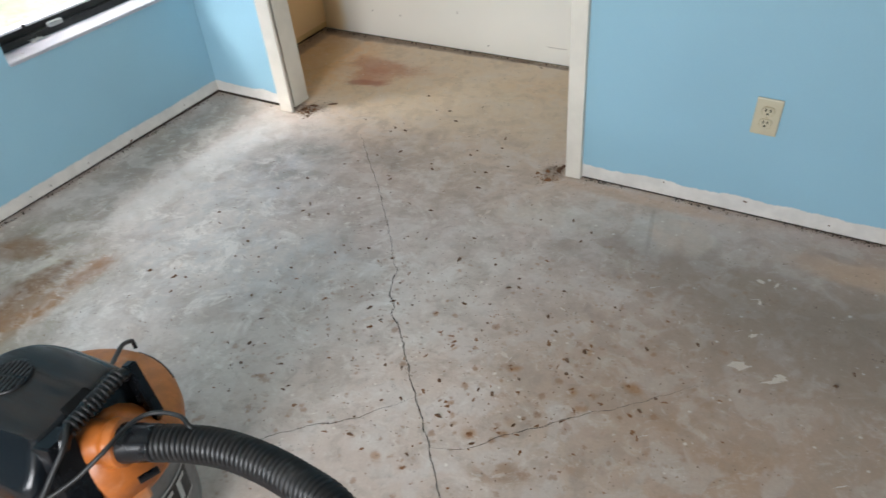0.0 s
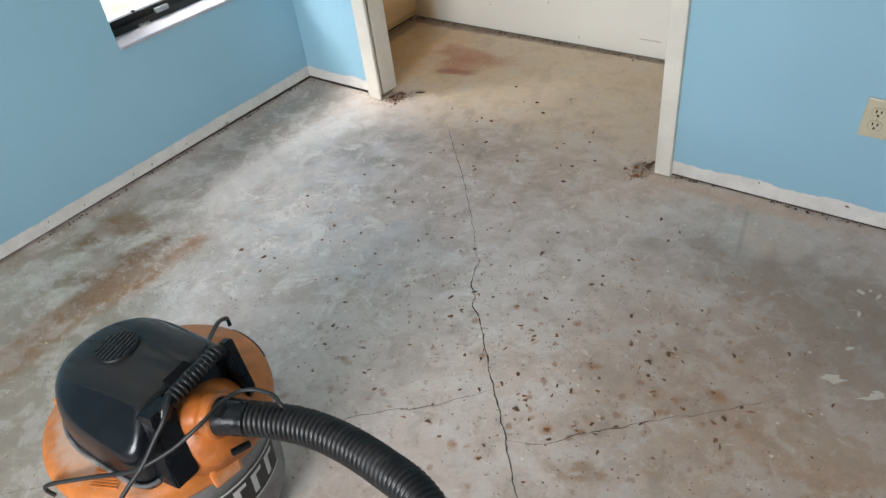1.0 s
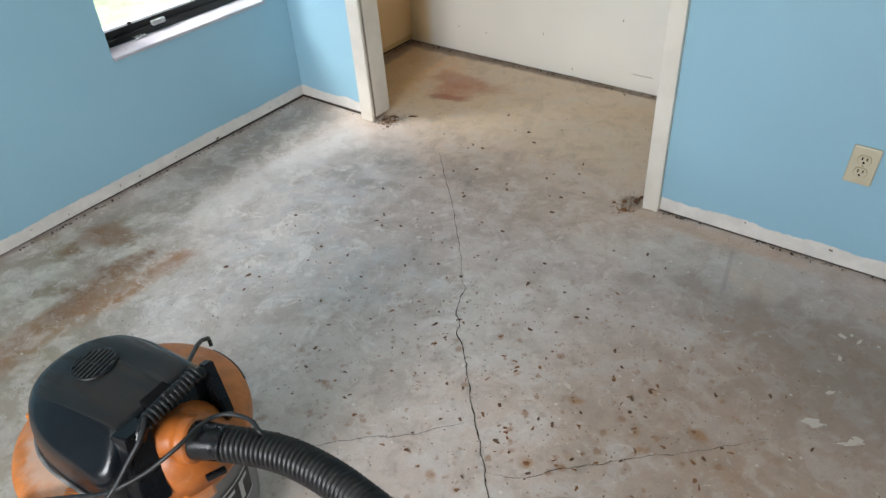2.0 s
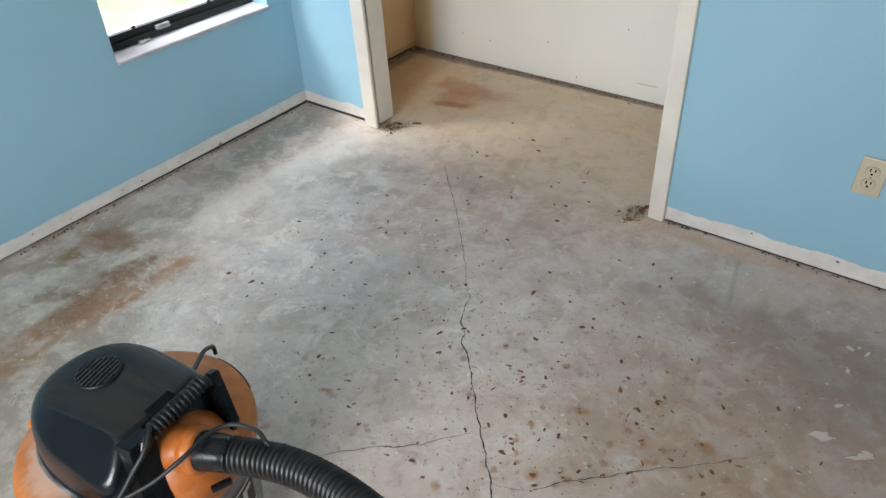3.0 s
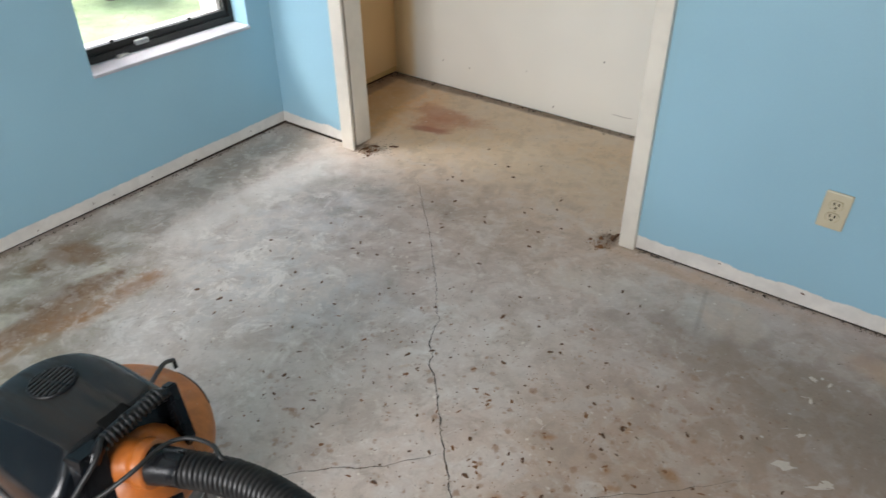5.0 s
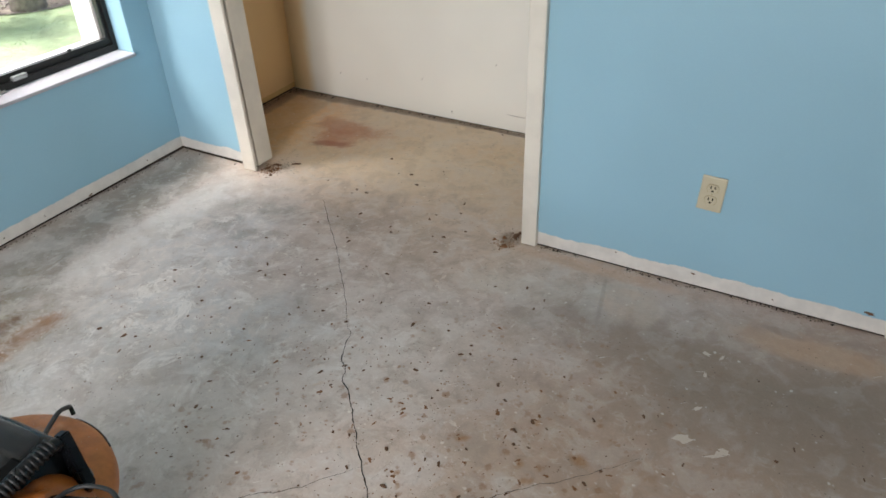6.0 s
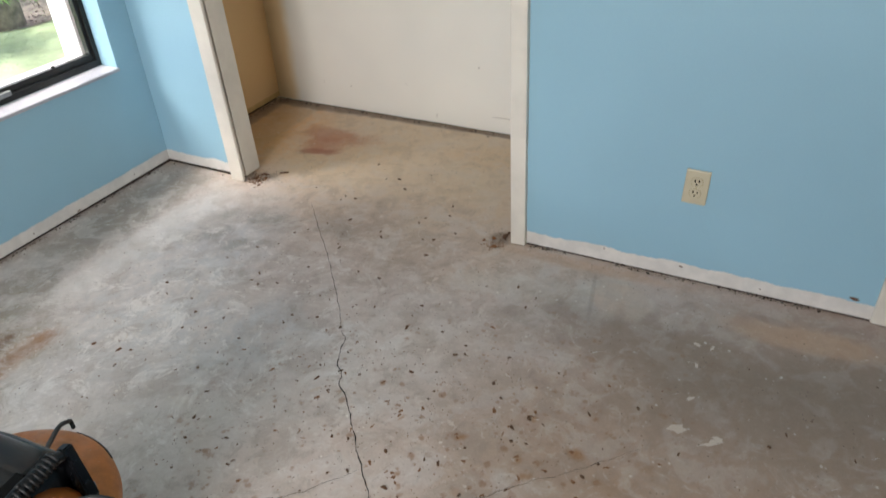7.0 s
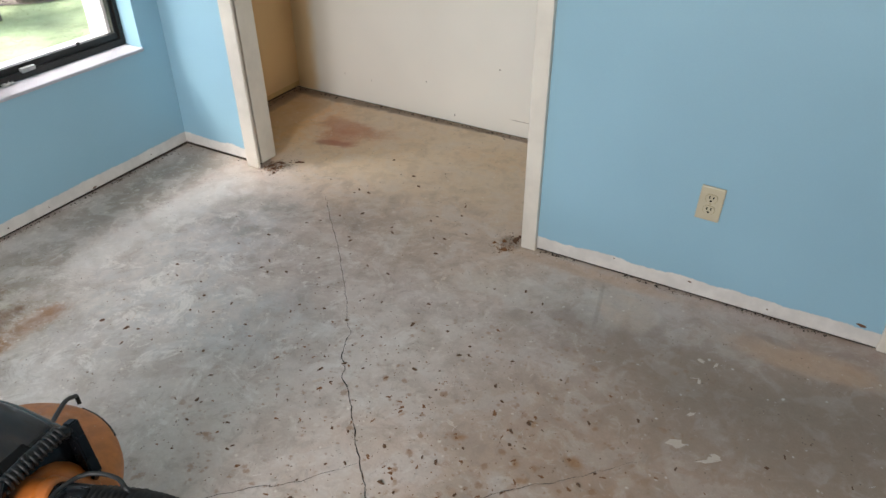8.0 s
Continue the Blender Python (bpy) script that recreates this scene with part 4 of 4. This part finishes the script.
# ---- loose things on the slab ----


def flake_mesh(name, seed, material, height, low_r=0.3, points=7):
    """An irregular flat flake about one unit across."""
    rng = random.Random(seed)
    bm = bmesh.new()
    count = rng.randint(points - 1, points + 2)
    low, high = [], []
    for k in range(count):
        a = 2 * math.pi * (k + rng.uniform(-0.3, 0.3)) / count
        r = rng.uniform(low_r, 0.55)
        low.append(bm.verts.new((r * math.cos(a), r * math.sin(a), 0)))
        high.append(bm.verts.new((0.8 * r * math.cos(a), 0.8 * r * math.sin(a), height * rng.uniform(0.5, 1.2))))
    for k in range(count):
        bm.faces.new((low[k], low[(k + 1) % count], high[(k + 1) % count], high[k]))
    bm.faces.new(high), bm.faces.new(low)
    return mesh(name, bm, material)


chips = [flake_mesh("debris_chip", s, m_chip, 0.24, 0.2, 9) for s in range(8)]
flakes = [flake_mesh("rust_flake", 20 + s, m_rust, 0.05, 0.16, 12) for s in range(6)]
splats = [flake_mesh("paint_splash", 40 + s, m_splat, 0.03, 0.16, 14) for s in range(5)]
rng = random.Random(11)


def scatter(kinds, name, places, low, high, long, label, category, group):
    for x, y in places:
        size = rng.uniform(low, high)
        ob = tagged(new(name, rng.choice(kinds)), label, category, group)
        ob.matrix_basis = pose(x, y, 0.0004, 0, 0, rng.uniform(0, 360)) @ Matrix.Diagonal((size * rng.uniform(1, long), size * rng.uniform(0.5, 0.9), size, 1))


CHIPS_NEAR = [(-1.337, 1.423), (-1.317, 1.54), (-1.146, 1.428), (-1.25, 1.382), (-1.27, 1.362), (-1.28, 1.448), (-1.211, 1.291), (-0.889, 1.549), (-1.058, 1.64), (-1.06, 1.572),
              (-1.054, 1.718), (-1.077, 1.767), (-1.118, 1.937), (-1.007, 1.77), (-0.946, 1.78), (-0.976, 1.923), (-0.923, 2.023), (-1.299, 1.927), (-1.386, 1.763), (-1.319, 1.687),
              (-1.403, 1.684), (-1.517, 1.868), (-1.304, 1.886), (-1.137, 2.041), (-1.132, 2.056), (-1.071, 2.072), (-1.733, 1.598), (-1.657, 1.51)]
CHIPS_FAR = [(-0.838, 1.868), (-0.744, 1.88), (-0.574, 2.021), (-0.42, 2.019), (-0.601, 2.32), (-0.293, 1.901), (-0.464, 1.772), (-0.449, 1.729), (-0.476, 1.724), (-0.412, 1.737),
             (-0.394, 1.816), (-0.629, 1.583), (-0.678, 1.465), (-0.636, 1.455), (-0.502, 1.523), (-0.225, 1.749), (-0.179, 1.974), (-0.147, 1.994), (0.069, 2.25), (-0.436, 1.822),
             (0.185, 2.038), (0.151, 1.978), (0.24, 2.112), (0.344, 2.016), (0.391, 2.315), (-0.051, 1.862), (-0.865, 1.37), (-0.791, 1.471),
             (-1.485, 2.859), (-1.431, 2.873), (-1.516, 2.657), (-1.447, 2.508), (-1.114, 2.754), (-1.184, 2.593)]
CHIPS_CLOSET = [(-1.376, 2.325), (-1.289, 2.48), (-1.267, 2.446), (-1.113, 2.492), (-1.074, 2.505), (-1.017, 2.575), (-1.094, 2.684), (-1.174, 2.632), (-1.055, 2.404), (-0.775, 2.317), (-0.677, 2.358), (-1.56, 2.384), (-1.597, 2.344), (-1.516, 2.451), (-1.569, 2.629), (-1.585, 2.963), (-1.319, 2.958), (-1.364, 2.807), (-1.569, 2.663), (-1.726, 2.676), (-1.263, 3.43), (-1.244, 3.402), (-1.349, 3.43)]
CHIPS_WEST = [(-1.229, 2.221), (-1.666, 2.206), (-1.727, 2.106), (-1.409, 2.175), (-1.514, 2.018), (-1.454, 2.05), (-1.772, 1.848), (-1.822, 1.897), (-1.673, 1.862), (-1.499, 1.824), (-1.61, 1.81), (-1.592, 1.73), (-1.519, 1.761), (-1.412, 1.606), (-1.587, 1.567), (-1.701, 1.569), (-1.666, 1.581), (-1.798, 1.556), (-1.274, 2.051), (-1.231, 2.044), (-1.215, 1.951), (-1.548, 2.029), (-1.552, 2.074)]
CHIPS_EAST = [(-1.139, 2.214), (-0.929, 2.137), (-0.808, 2.047), (-0.615, 2.263), (-0.714, 2.018), (-0.727, 1.967), (-0.701, 1.982), (-0.812, 1.85), (-1.032, 1.848), (-0.845, 1.56), (-0.734, 1.567), (-0.833, 1.444), (-0.59, 1.585), (-0.567, 1.43), (-0.717, 1.775), (-0.715, 1.808), (-0.551, 1.66), (-0.533, 1.859), (-0.574, 1.906), (-0.248, 1.696), (-0.405, 1.582), (-0.689, 1.335), (-0.843, 1.321)]
RUST = [(-1.152, 1.908), (-0.752, 1.517), (-0.435, 1.831), (-0.427, 1.848), (-0.587, 1.451), (-0.662, 1.49), (-0.682, 1.512), (-0.525, 1.486), (-0.295, 1.759), (-0.419, 1.689),
        (-0.582, 1.682), (-0.713, 1.737), (-0.761, 1.688), (-0.867, 1.78), (-0.809, 1.626), (-0.856, 1.59), (-0.391, 1.629), (-0.625, 1.55), (-1.104, 1.747), (-1.156, 1.771),
        (-1.199, 1.691), (-1.239, 1.468), (-1.256, 1.282)]
SPLATS = [(-0.966, 2.255), (-0.955, 2.285), (-0.08, 2.3), (-0.04, 2.3), (-0.06, 2.07), (-0.07, 2.21), (0.02, 1.94), (-0.55, 1.95), (-0.62, 1.72), (-1.13, 1.96), (-1.03, 1.68)]
scatter(chips, "debris_chip", CHIPS_NEAR, 0.007, 0.015, 1.8, "dark brown tack-strip chip on concrete", "debris", "chips on the floor")
scatter(chips, "debris_chip", CHIPS_FAR, 0.007, 0.016, 1.8, "dark brown tack-strip chip on concrete", "debris", "chips on the floor")
for spots in (CHIPS_CLOSET, CHIPS_WEST, CHIPS_EAST):
    scatter(chips, "debris_chip", spots, 0.009, 0.016, 1.7, "dark brown tack-strip chip on concrete", "debris", "chips on the floor")
SMALL = [(rng.uniform(-1.95, -0.9), rng.uniform(1.35, 2.35)) for _ in range(40)]
scatter(chips, "debris_chip", SMALL, 0.004, 0.009, 2.2, "small dark brown chip on concrete", "debris", "chips on the floor")
RUST += [(max(-1.5, rng.gauss(-0.7, 0.3)), max(1.3, rng.gauss(1.62, 0.22))) for _ in range(42)]
scatter(flakes, "rust_flake", RUST, 0.009, 0.018, 1.6, "rusty brown glue flake stuck to concrete", "debris", "rust flakes on the floor")
scatter(splats, "paint_splash", SPLATS, 0.014, 0.034, 2.0, "dried white paint splash on concrete", "paint splash", "paint splashes")
for x, y, a, w, d in ((-0.072, 1.945, 40, 0.062, 0.042), (0.012, 1.925, 35, 0.075, 0.014), (0.03, 1.95, 10, 0.036, 0.028)):
    ob = tagged(new("paint_splash", splats[2]), "dried white paint splash on concrete", "paint splash", "paint splashes")
    ob.matrix_basis = pose(x, y, 0.0004, 0, 0, a) @ Matrix.Diagonal((w, d, 0.02, 1))


def crumbs(name, places, material, label, category):
    """Many small angular crumbs in one mesh: x, y, z, size."""
    bm = bmesh.new()
    for x, y, z, size in places:
        turn = Euler((rng.uniform(0, 6), rng.uniform(0, 6), rng.uniform(0, 6))).to_matrix()
        corners = [Matrix.Diagonal((1, 1, 0.5)) @ turn @ Vector(c) * size * rng.uniform(0.6, 1.1) for c in ((1, 0.2, -0.1), (-0.6, 0.7, 0), (-0.5, -0.8, 0.1), (0.1, 0, 0.55), (0.2, -0.1, -0.5))]
        low = min(c.z for c in corners)
        v = [bm.verts.new(c + Vector((x, y, z - low))) for c in corners]
        for f in ((0, 1, 3), (1, 2, 3), (2, 0, 3), (1, 0, 4), (2, 1, 4), (0, 2, 4)):
            bm.faces.new([v[i] for i in f])
    return solid(name, bm, material, label, category, "stuff")


def around(cx, cy, spread, count, low, high):
    return [(rng.gauss(cx, spread), rng.gauss(cy, spread), 0.0, rng.uniform(low, high)) for _ in range(count)]


fine = []
for _ in range(520):
    k = rng.random()
    if k < 0.45:
        x, y = rng.gauss(-0.75, 0.35), rng.gauss(1.65, 0.32)
    elif k < 0.7:
        x, y = rng.uniform(-2.3, -0.8), rng.uniform(1.2, 2.5)
    else:
        x, y = rng.uniform(-2.2, 0.7), rng.uniform(0.9, 2.58)
    if math.hypot(x - VX, y - VY) > 0.24:
        fine.append((x, y, 0.0, rng.choice((0.0018, 0.0024, 0.003, 0.0042))))
fine += [(rng.uniform(-2.2, -0.9), rng.uniform(2.7, 3.4), 0.0, rng.uniform(0.0015, 0.0035)) for _ in range(60)]
crumbs("debris_crumbs", fine, m_chip, "scattered dark crumbs over the concrete", "debris")
pale = [(rng.uniform(-2.2, 0.5), rng.uniform(1.0, 2.55), 0.0, rng.uniform(0.0015, 0.0035)) for _ in range(240)]
pale = [p for p in pale if math.hypot(p[0] - VX, p[1] - VY) > 0.24]
crumbs("plaster_crumbs", pale, m_splat, "scattered pale plaster crumbs over the concrete", "debris")

specks = []
for _ in range(300):
    x, y = rng.gauss(-0.62, 0.33), rng.gauss(1.62, 0.26)
    if math.hypot(x - VX, y - VY) > 0.25 and y > 0.9:
        specks.append((x, y, -0.0006, rng.uniform(0.0015, 0.005)))
crumbs("rust_specks", specks, m_rust, "small rusty specks stuck to the concrete", "debris")
wall_dirt = []


def grain():
    return rng.choice((0.001, 0.0013, 0.0016, 0.002, 0.0026)) if rng.random() < 0.86 else rng.uniform(0.004, 0.009)


for _ in range(800):
    y = rng.uniform(0.7, 2.6)
    if noise.noise((y * 4, 0, 0)) > -0.15:
        wall_dirt.append((X0 + SKEW * (2.63 - y) + 0.001 + abs(rng.gauss(0, 0.009)), y, 0.0, grain()))
for _ in range(520):
    x = rng.uniform(-0.73, 0.36)
    if noise.noise((x * 5, 3, 0)) > -0.15:
        wall_dirt.append((x, NY - abs(rng.gauss(0, 0.009)), 0.0, grain()))
wall_dirt += [(rng.uniform(-2.5, -2.13), Y1 - abs(rng.gauss(0, 0.01)), 0.0, grain()) for _ in range(90)]
wall_dirt += [(rng.uniform(-2.5, -0.9), CLOSET_Y - abs(rng.gauss(0, 0.016)), 0.0, grain()) for _ in range(700)]
wall_dirt += [(X0 + 0.01 + abs(rng.gauss(0, 0.02)), rng.uniform(2.73, 3.45), 0.0, grain()) for _ in range(350)]
wall_dirt += [(rng.gauss(-2.47, 0.05), rng.gauss(2.6, 0.05), 0.0, grain()) for _ in range(40)]
wall_dirt = [q for q in wall_dirt if q[0] > X0 and q[1] < CLOSET_Y and not (q[0] < -2.13 and 2.615 < q[1] < 2.73)]
crumbs("wall_foot_rubble", wall_dirt, m_plate, "dark rubble and dust along the wall feet", "debris")
crumbs("wall_foot_dust", [(x + rng.uniform(-0.012, 0.012), y + rng.uniform(-0.012, 0.012), z, s * 0.8) for x, y, z, s in wall_dirt[::2] if x > X0 + 0.02 and y < CLOSET_Y - 0.02], m_crumb, "grey plaster dust along the wall feet", "debris")

crumbs("jamb_rubble", around(-2.015, 2.655, 0.026, 150, 0.0015, 0.006) + around(-1.985, 2.61, 0.016, 20, 0.0015, 0.004), m_chip, "dark rotten wood rubble at the door jamb", "debris")
crumbs("jamb_plaster", around(-1.99, 2.67, 0.045, 140, 0.0015, 0.005) + around(-0.87, 2.6, 0.04, 60, 0.0015, 0.005), m_crumb, "plaster crumbs at the door jambs", "debris")
crumbs("jamb_rubble", around(-0.838, 2.63, 0.018, 60, 0.002, 0.006) + around(-0.85, 2.552, 0.01, 26, 0.002, 0.005), m_chip, "dark rotten wood rubble at the door jamb", "debris")
crumbs("jamb_rust", around(-0.85, 2.56, 0.018, 50, 0.002, 0.006) + around(-2.01, 2.64, 0.026, 120, 0.0015, 0.006), m_rust, "rusty wood crumbs at the door jamb", "debris")

def splinter(name, x, y, size, flat, turn, variant, label):
    ob = tagged(new(name, variant), label, "wood scrap", "rotten wood at the jambs")
    ob.matrix_basis = pose(x, y, 0.0004, rng.uniform(-6, 6), rng.uniform(-6, 6), turn) @ Matrix.Diagonal((size, size * flat, 0.018, 1))


ragged = [flake_mesh("rotten_wood_piece", 70 + k, m_chip if k % 2 else m_rust, 0.35, 0.14, 11) for k in range(4)]
for x, y, size, flat, turn, k in ((-0.85, 2.553, 0.036, 0.7, 20, 0), (-0.835, 2.63, 0.05, 0.6, 70, 1), (-0.822, 2.66, 0.036, 0.8, 10, 3), (-0.87, 2.60, 0.028, 0.6, 130, 2), (-0.9, 2.575, 0.02, 0.5, 45, 0),
                                  (-2.03, 2.645, 0.04, 0.4, 60, 1), (-2.01, 2.69, 0.05, 0.35, 20, 3), (-1.985, 2.66, 0.03, 0.5, 100, 2), (-1.975, 2.6, 0.016, 0.6, 30, 1), (-1.94, 2.735, 0.05, 0.22, 35, 3), (-2.0, 2.63, 0.022, 0.5, 150, 1)):
    splinter("rotten_wood_piece", x, y, size, flat, turn, ragged[k], "rotten brown wood piece at the door jamb")
# nail marks on the closet's back wall
for x, z, w, h in ((-2.196, 0.137, 0.006, 0.013), (-2.029, 0.13, 0.005, 0.012), (-1.702, 0.184, 0.005, 0.016), (-1.54, 0.043, 0.006, 0.018), (-1.308, 0.313, 0.006, 0.016), (-1.19, 0.082, 0.165, 0.003)):
    ob = tagged(new("nail_mark", chips[2]), "small dark nail mark on cream wall", "wall scar", "nail marks")
    ob.matrix_basis = pose(x, CLOSET_Y + 0.0004, z, 90, 0, 0) @ Matrix.Diagonal((w, h, 0.005, 1))
# torn paint and nail scars on the bare strip
for x, z, w, h in ((0.31, 0.07, 0.05, 0.014), (-0.2, 0.05, 0.022, 0.008), (-0.46, 0.056, 0.012, 0.006), (0.05, 0.03, 0.01, 0.006)):
    ob = tagged(new("wall_scar", chips[3]), "dark torn paint scar on the bare strip", "wall scar", "wall scars")
    ob.matrix_basis = pose(x, NY + 0.0005, z, 90, 0, 0) @ Matrix.Diagonal((w, h, 0.008, 1))
for y, z, w, h in ((2.11, 0.02, 0.026, 0.012), (2.42, 0.036, 0.006, 0.012), (1.64, 0.036, 0.006, 0.014), (1.9, 0.034, 0.006, 0.01), (1.28, 0.045, 0.012, 0.006), (1.42, 0.03, 0.006, 0.01)):
    ob = tagged(new("wall_scar", chips[5]), "dark nail scar on the bare strip", "wall scar", "wall scars")
    ob.matrix_basis = pose(X0 + SKEW * (2.63 - y) - 0.0005, y, z, 90, 0, 90) @ Matrix.Diagonal((w, h, 0.006, 1))

# pale threads and hairs of carpet backing
strands = []
for x, y in ((-1.72, 1.6), (-1.66, 1.52), (-1.95, 1.2), (-1.15, 1.98), (-1.02, 1.72), (-0.6, 1.72), (-1.85, 1.3), (-0.07, 2.22), (-1.3, 1.2), (-0.5, 2.0)):
    a, bend, size = rng.uniform(0, 6.3), rng.uniform(-1.2, 1.2), rng.uniform(0.012, 0.035)
    pts = [Vector((x, y, 0.0012))]
    for k in range(7):
        pts.append(pts[-1] + Vector((math.cos(a + bend * k / 6), math.sin(a + bend * k / 6), 0)) * size / 6)
    solid("lint_thread", tube(pts, 0.0007, 5), m_splat, "pale carpet thread lying on concrete", "thread", group="threads on the floor")

# crumpled scrap and a crumb on the window sill
bm = bmesh.new()
grid = [[bm.verts.new((-2.612 + 0.028 * i / 5 + rng.uniform(-0.003, 0.003), 1.93 + 0.05 * j / 7, WZ0 + 0.0165 + rng.uniform(0, 0.009))) for j in range(8)] for i in range(6)]
for i in range(5):
    for j in range(7):
        bm.faces.new((grid[i][j], grid[i + 1][j], grid[i + 1][j + 1], grid[i][j + 1]))
bmesh.ops.solidify(bm, geom=bm.faces[:], thickness=0.0008)
solid("plastic_scrap", bm, m_decal, "crumpled clear plastic scrap on the window sill", "scrap")
crumbs("sill_crumbs", [(-2.54, 1.855, WZ0 + 0.014, 0.004), (-2.6, 1.93, WZ0 + 0.014, 0.002), (-2.56, 2.1, WZ0 + 0.014, 0.002), (-2.61, 2.3, WZ0 + 0.014, 0.002)], m_chip, "a few dark crumbs on the sill", "debris")

# ---- outside the window ----
GROUND = -0.16
bm = bmesh.new()
bmesh.ops.create_grid(bm, x_segments=60, y_segments=60, size=400)
for v in bm.verts:
    v.co.z = GROUND - 0.02
solid("ground", bm, m_lawn, "green lawn around the house", "lawn", "structure")
bm = bmesh.new()
for _ in range(45000):
    x, y = rng.uniform(-9, -3.2), rng.uniform(1.5, 8)
    a, h, w = rng.uniform(0, 6.3), rng.uniform(0.015, 0.035), rng.uniform(0.0015, 0.0035)
    lean = Vector((rng.uniform(-0.07, 0.07), rng.uniform(-0.07, 0.07), h * 0.6))
    b = Vector((x, y, GROUND - 0.02))
    s = Vector((math.cos(a), math.sin(a), 0)) * w
    bm.faces.new([bm.verts.new(q) for q in (b - s, b + s, b + lean)])
me = bpy.data.meshes.new("grass")
bm.to_mesh(me)
bm.free()
me.materials.append(m_grass)
tagged(new("grass", me), "short green grass in daylight", "grass", kind="stuff")


def frond(bm, base, yaw, length, rise):
    """A feathered leaf: an arched rib with leaflets on both sides."""
    way = Vector((math.cos(yaw), math.sin(yaw), 0))
    side = Vector((-way.y, way.x, 0))
    last = None
    for k in range(15):
        t = k / 14
        p = base + way * length * t + Vector((0, 0, rise * (1.9 * t - 1.5 * t * t)))
        reach = 0.16 * math.sin(math.pi * min(1, 0.15 + 0.85 * t)) + 0.02
        for sgn in (1, -1):
            tip = p + side * sgn * reach + way * 0.07 + Vector((0, 0, -0.05))
            bm.faces.new([bm.verts.new(q) for q in (p - way * 0.014, p + way * 0.014, tip)])
        if last is not None:
            bm.faces.new([bm.verts.new(q) for q in (last - side * 0.005, last + side * 0.005, p + side * 0.005, p - side * 0.005)])
        last = p


def shrub(x, y, leaves, length, seed):
    r = random.Random(seed)
    ob = thing("fern_shrub", (x, y, GROUND), "bright green feathery shrub on the lawn", "shrub", "shrubs outside")
    bm = tube([Vector((x, y, GROUND - 0.05)), Vector((x, y, GROUND + 0.15)), Vector((x + 0.02, y, GROUND + 0.3))], lambda k: 0.05 - 0.012 * k, 10)
    part("trunk", bm, m_bark, ob)
    bm = bmesh.new()
    for k in range(leaves):
        frond(bm, Vector((x, y, GROUND + 0.25)), 2 * math.pi * k / leaves + r.uniform(-0.2, 0.2), length * r.uniform(0.7, 1.1), r.uniform(0.3, 1.0) * length)
    part("crown", bm, m_leaf, ob)


shrub(-5.75, 3.75, 16, 0.5, 1)
shrub(-5.7, 5.05, 18, 0.55, 2)
shrub(-6.9, 5.0, 16, 0.8, 3)
bm = bmesh.new()
bed = []
for k in range(60):
    a = 2 * math.pi * k / 60
    r = 1.0 + 0.16 * noise.noise((3 * math.cos(a), 3 * math.sin(a), 1))
    bed.append(bm.verts.new((-6.75 + 0.95 * r * math.cos(a), 4.9 + 1.25 * r * math.sin(a), GROUND - 0.012)))
bm.faces.new(bed)
solid("planting_bed", bm, m_bark, "grey-brown mulch bed under the shrubs", "planting bed", "structure")
mulch = []
for _ in range(1500):
    a, r = rng.uniform(0, 6.28), math.sqrt(rng.random())
    mulch.append((-6.75 + 0.95 * r * math.cos(a), 4.9 + 1.25 * r * math.sin(a), GROUND - 0.012, rng.uniform(0.008, 0.03)))
crumbs("mulch", mulch, m_bark, "grey-brown bark mulch in the bed", "mulch")


def tree(x, y, seed):
    r = random.Random(seed)
    ob = thing("garden_tree", (x, y, GROUND), "grey-barked tree with green leaves behind the lawn", "tree", "trees outside")
    trunk = tube(glide([(x, y, GROUND - 0.05), (x + 0.03, y, GROUND + 0.5), (x - 0.03, y + 0.05, 1.6), (x + 0.05, y, 3.0)], 6), lambda k: 0.15 - 0.004 * k, 14)
    part("trunk", trunk, m_bark, ob, "", True)
    bm = bmesh.new()
    for k in range(6):
        a = k * 1.1
        tip = Vector((x + 1.2 * math.cos(a), y + 1.2 * math.sin(a), 3.2 + 0.3 * k))
        limb = tube([Vector((x, y, 2.2 + 0.12 * k)), Vector((x, y, 2.4 + 0.12 * k)).lerp(tip, 0.5), tip], lambda j: 0.05 - 0.018 * j, 8)
        part("limb", limb, m_bark, ob, "", True)
        for _ in range(420):
            c = tip + Vector((r.gauss(0, 0.5), r.gauss(0, 0.5), r.gauss(0.1, 0.4)))
            u, v = Vector((r.gauss(0, 1), r.gauss(0, 1), r.gauss(0, 1))).normalized() * 0.06, Vector((r.gauss(0, 1), r.gauss(0, 1), r.gauss(0, 1))).normalized() * 0.03
            bm.faces.new([bm.verts.new(q) for q in (c - u, c + v, c + u, c - v)])
    part("crown", bm, m_leaf, ob)


tree(-6.05, 4.3, 5)
tree(-9.5, 8.0, 6)
fence = thing("fence", (-10.5, 5, GROUND), "weathered wooden board fence behind the lawn", "fence")
board = boxes((0, -0.068, 0, 0.02, 0.068, 1.75), bevel=0.004)
board_mesh = mesh("board", board, m_fence)
for k in range(90):
    ob = new("board", board_mesh)
    ob.parent = fence
    ob.location = (rng.uniform(-0.006, 0.006), -6.5 + 0.145 * k, -0.03 + rng.uniform(-0.015, 0.015))
bm = boxes((-10.54, -1.5, GROUND + 0.35, -10.5, 11.6, GROUND + 0.44), (-10.54, -1.5, GROUND + 1.35, -10.5, 11.6, GROUND + 1.44))
part("rail", bm, m_fence, fence)
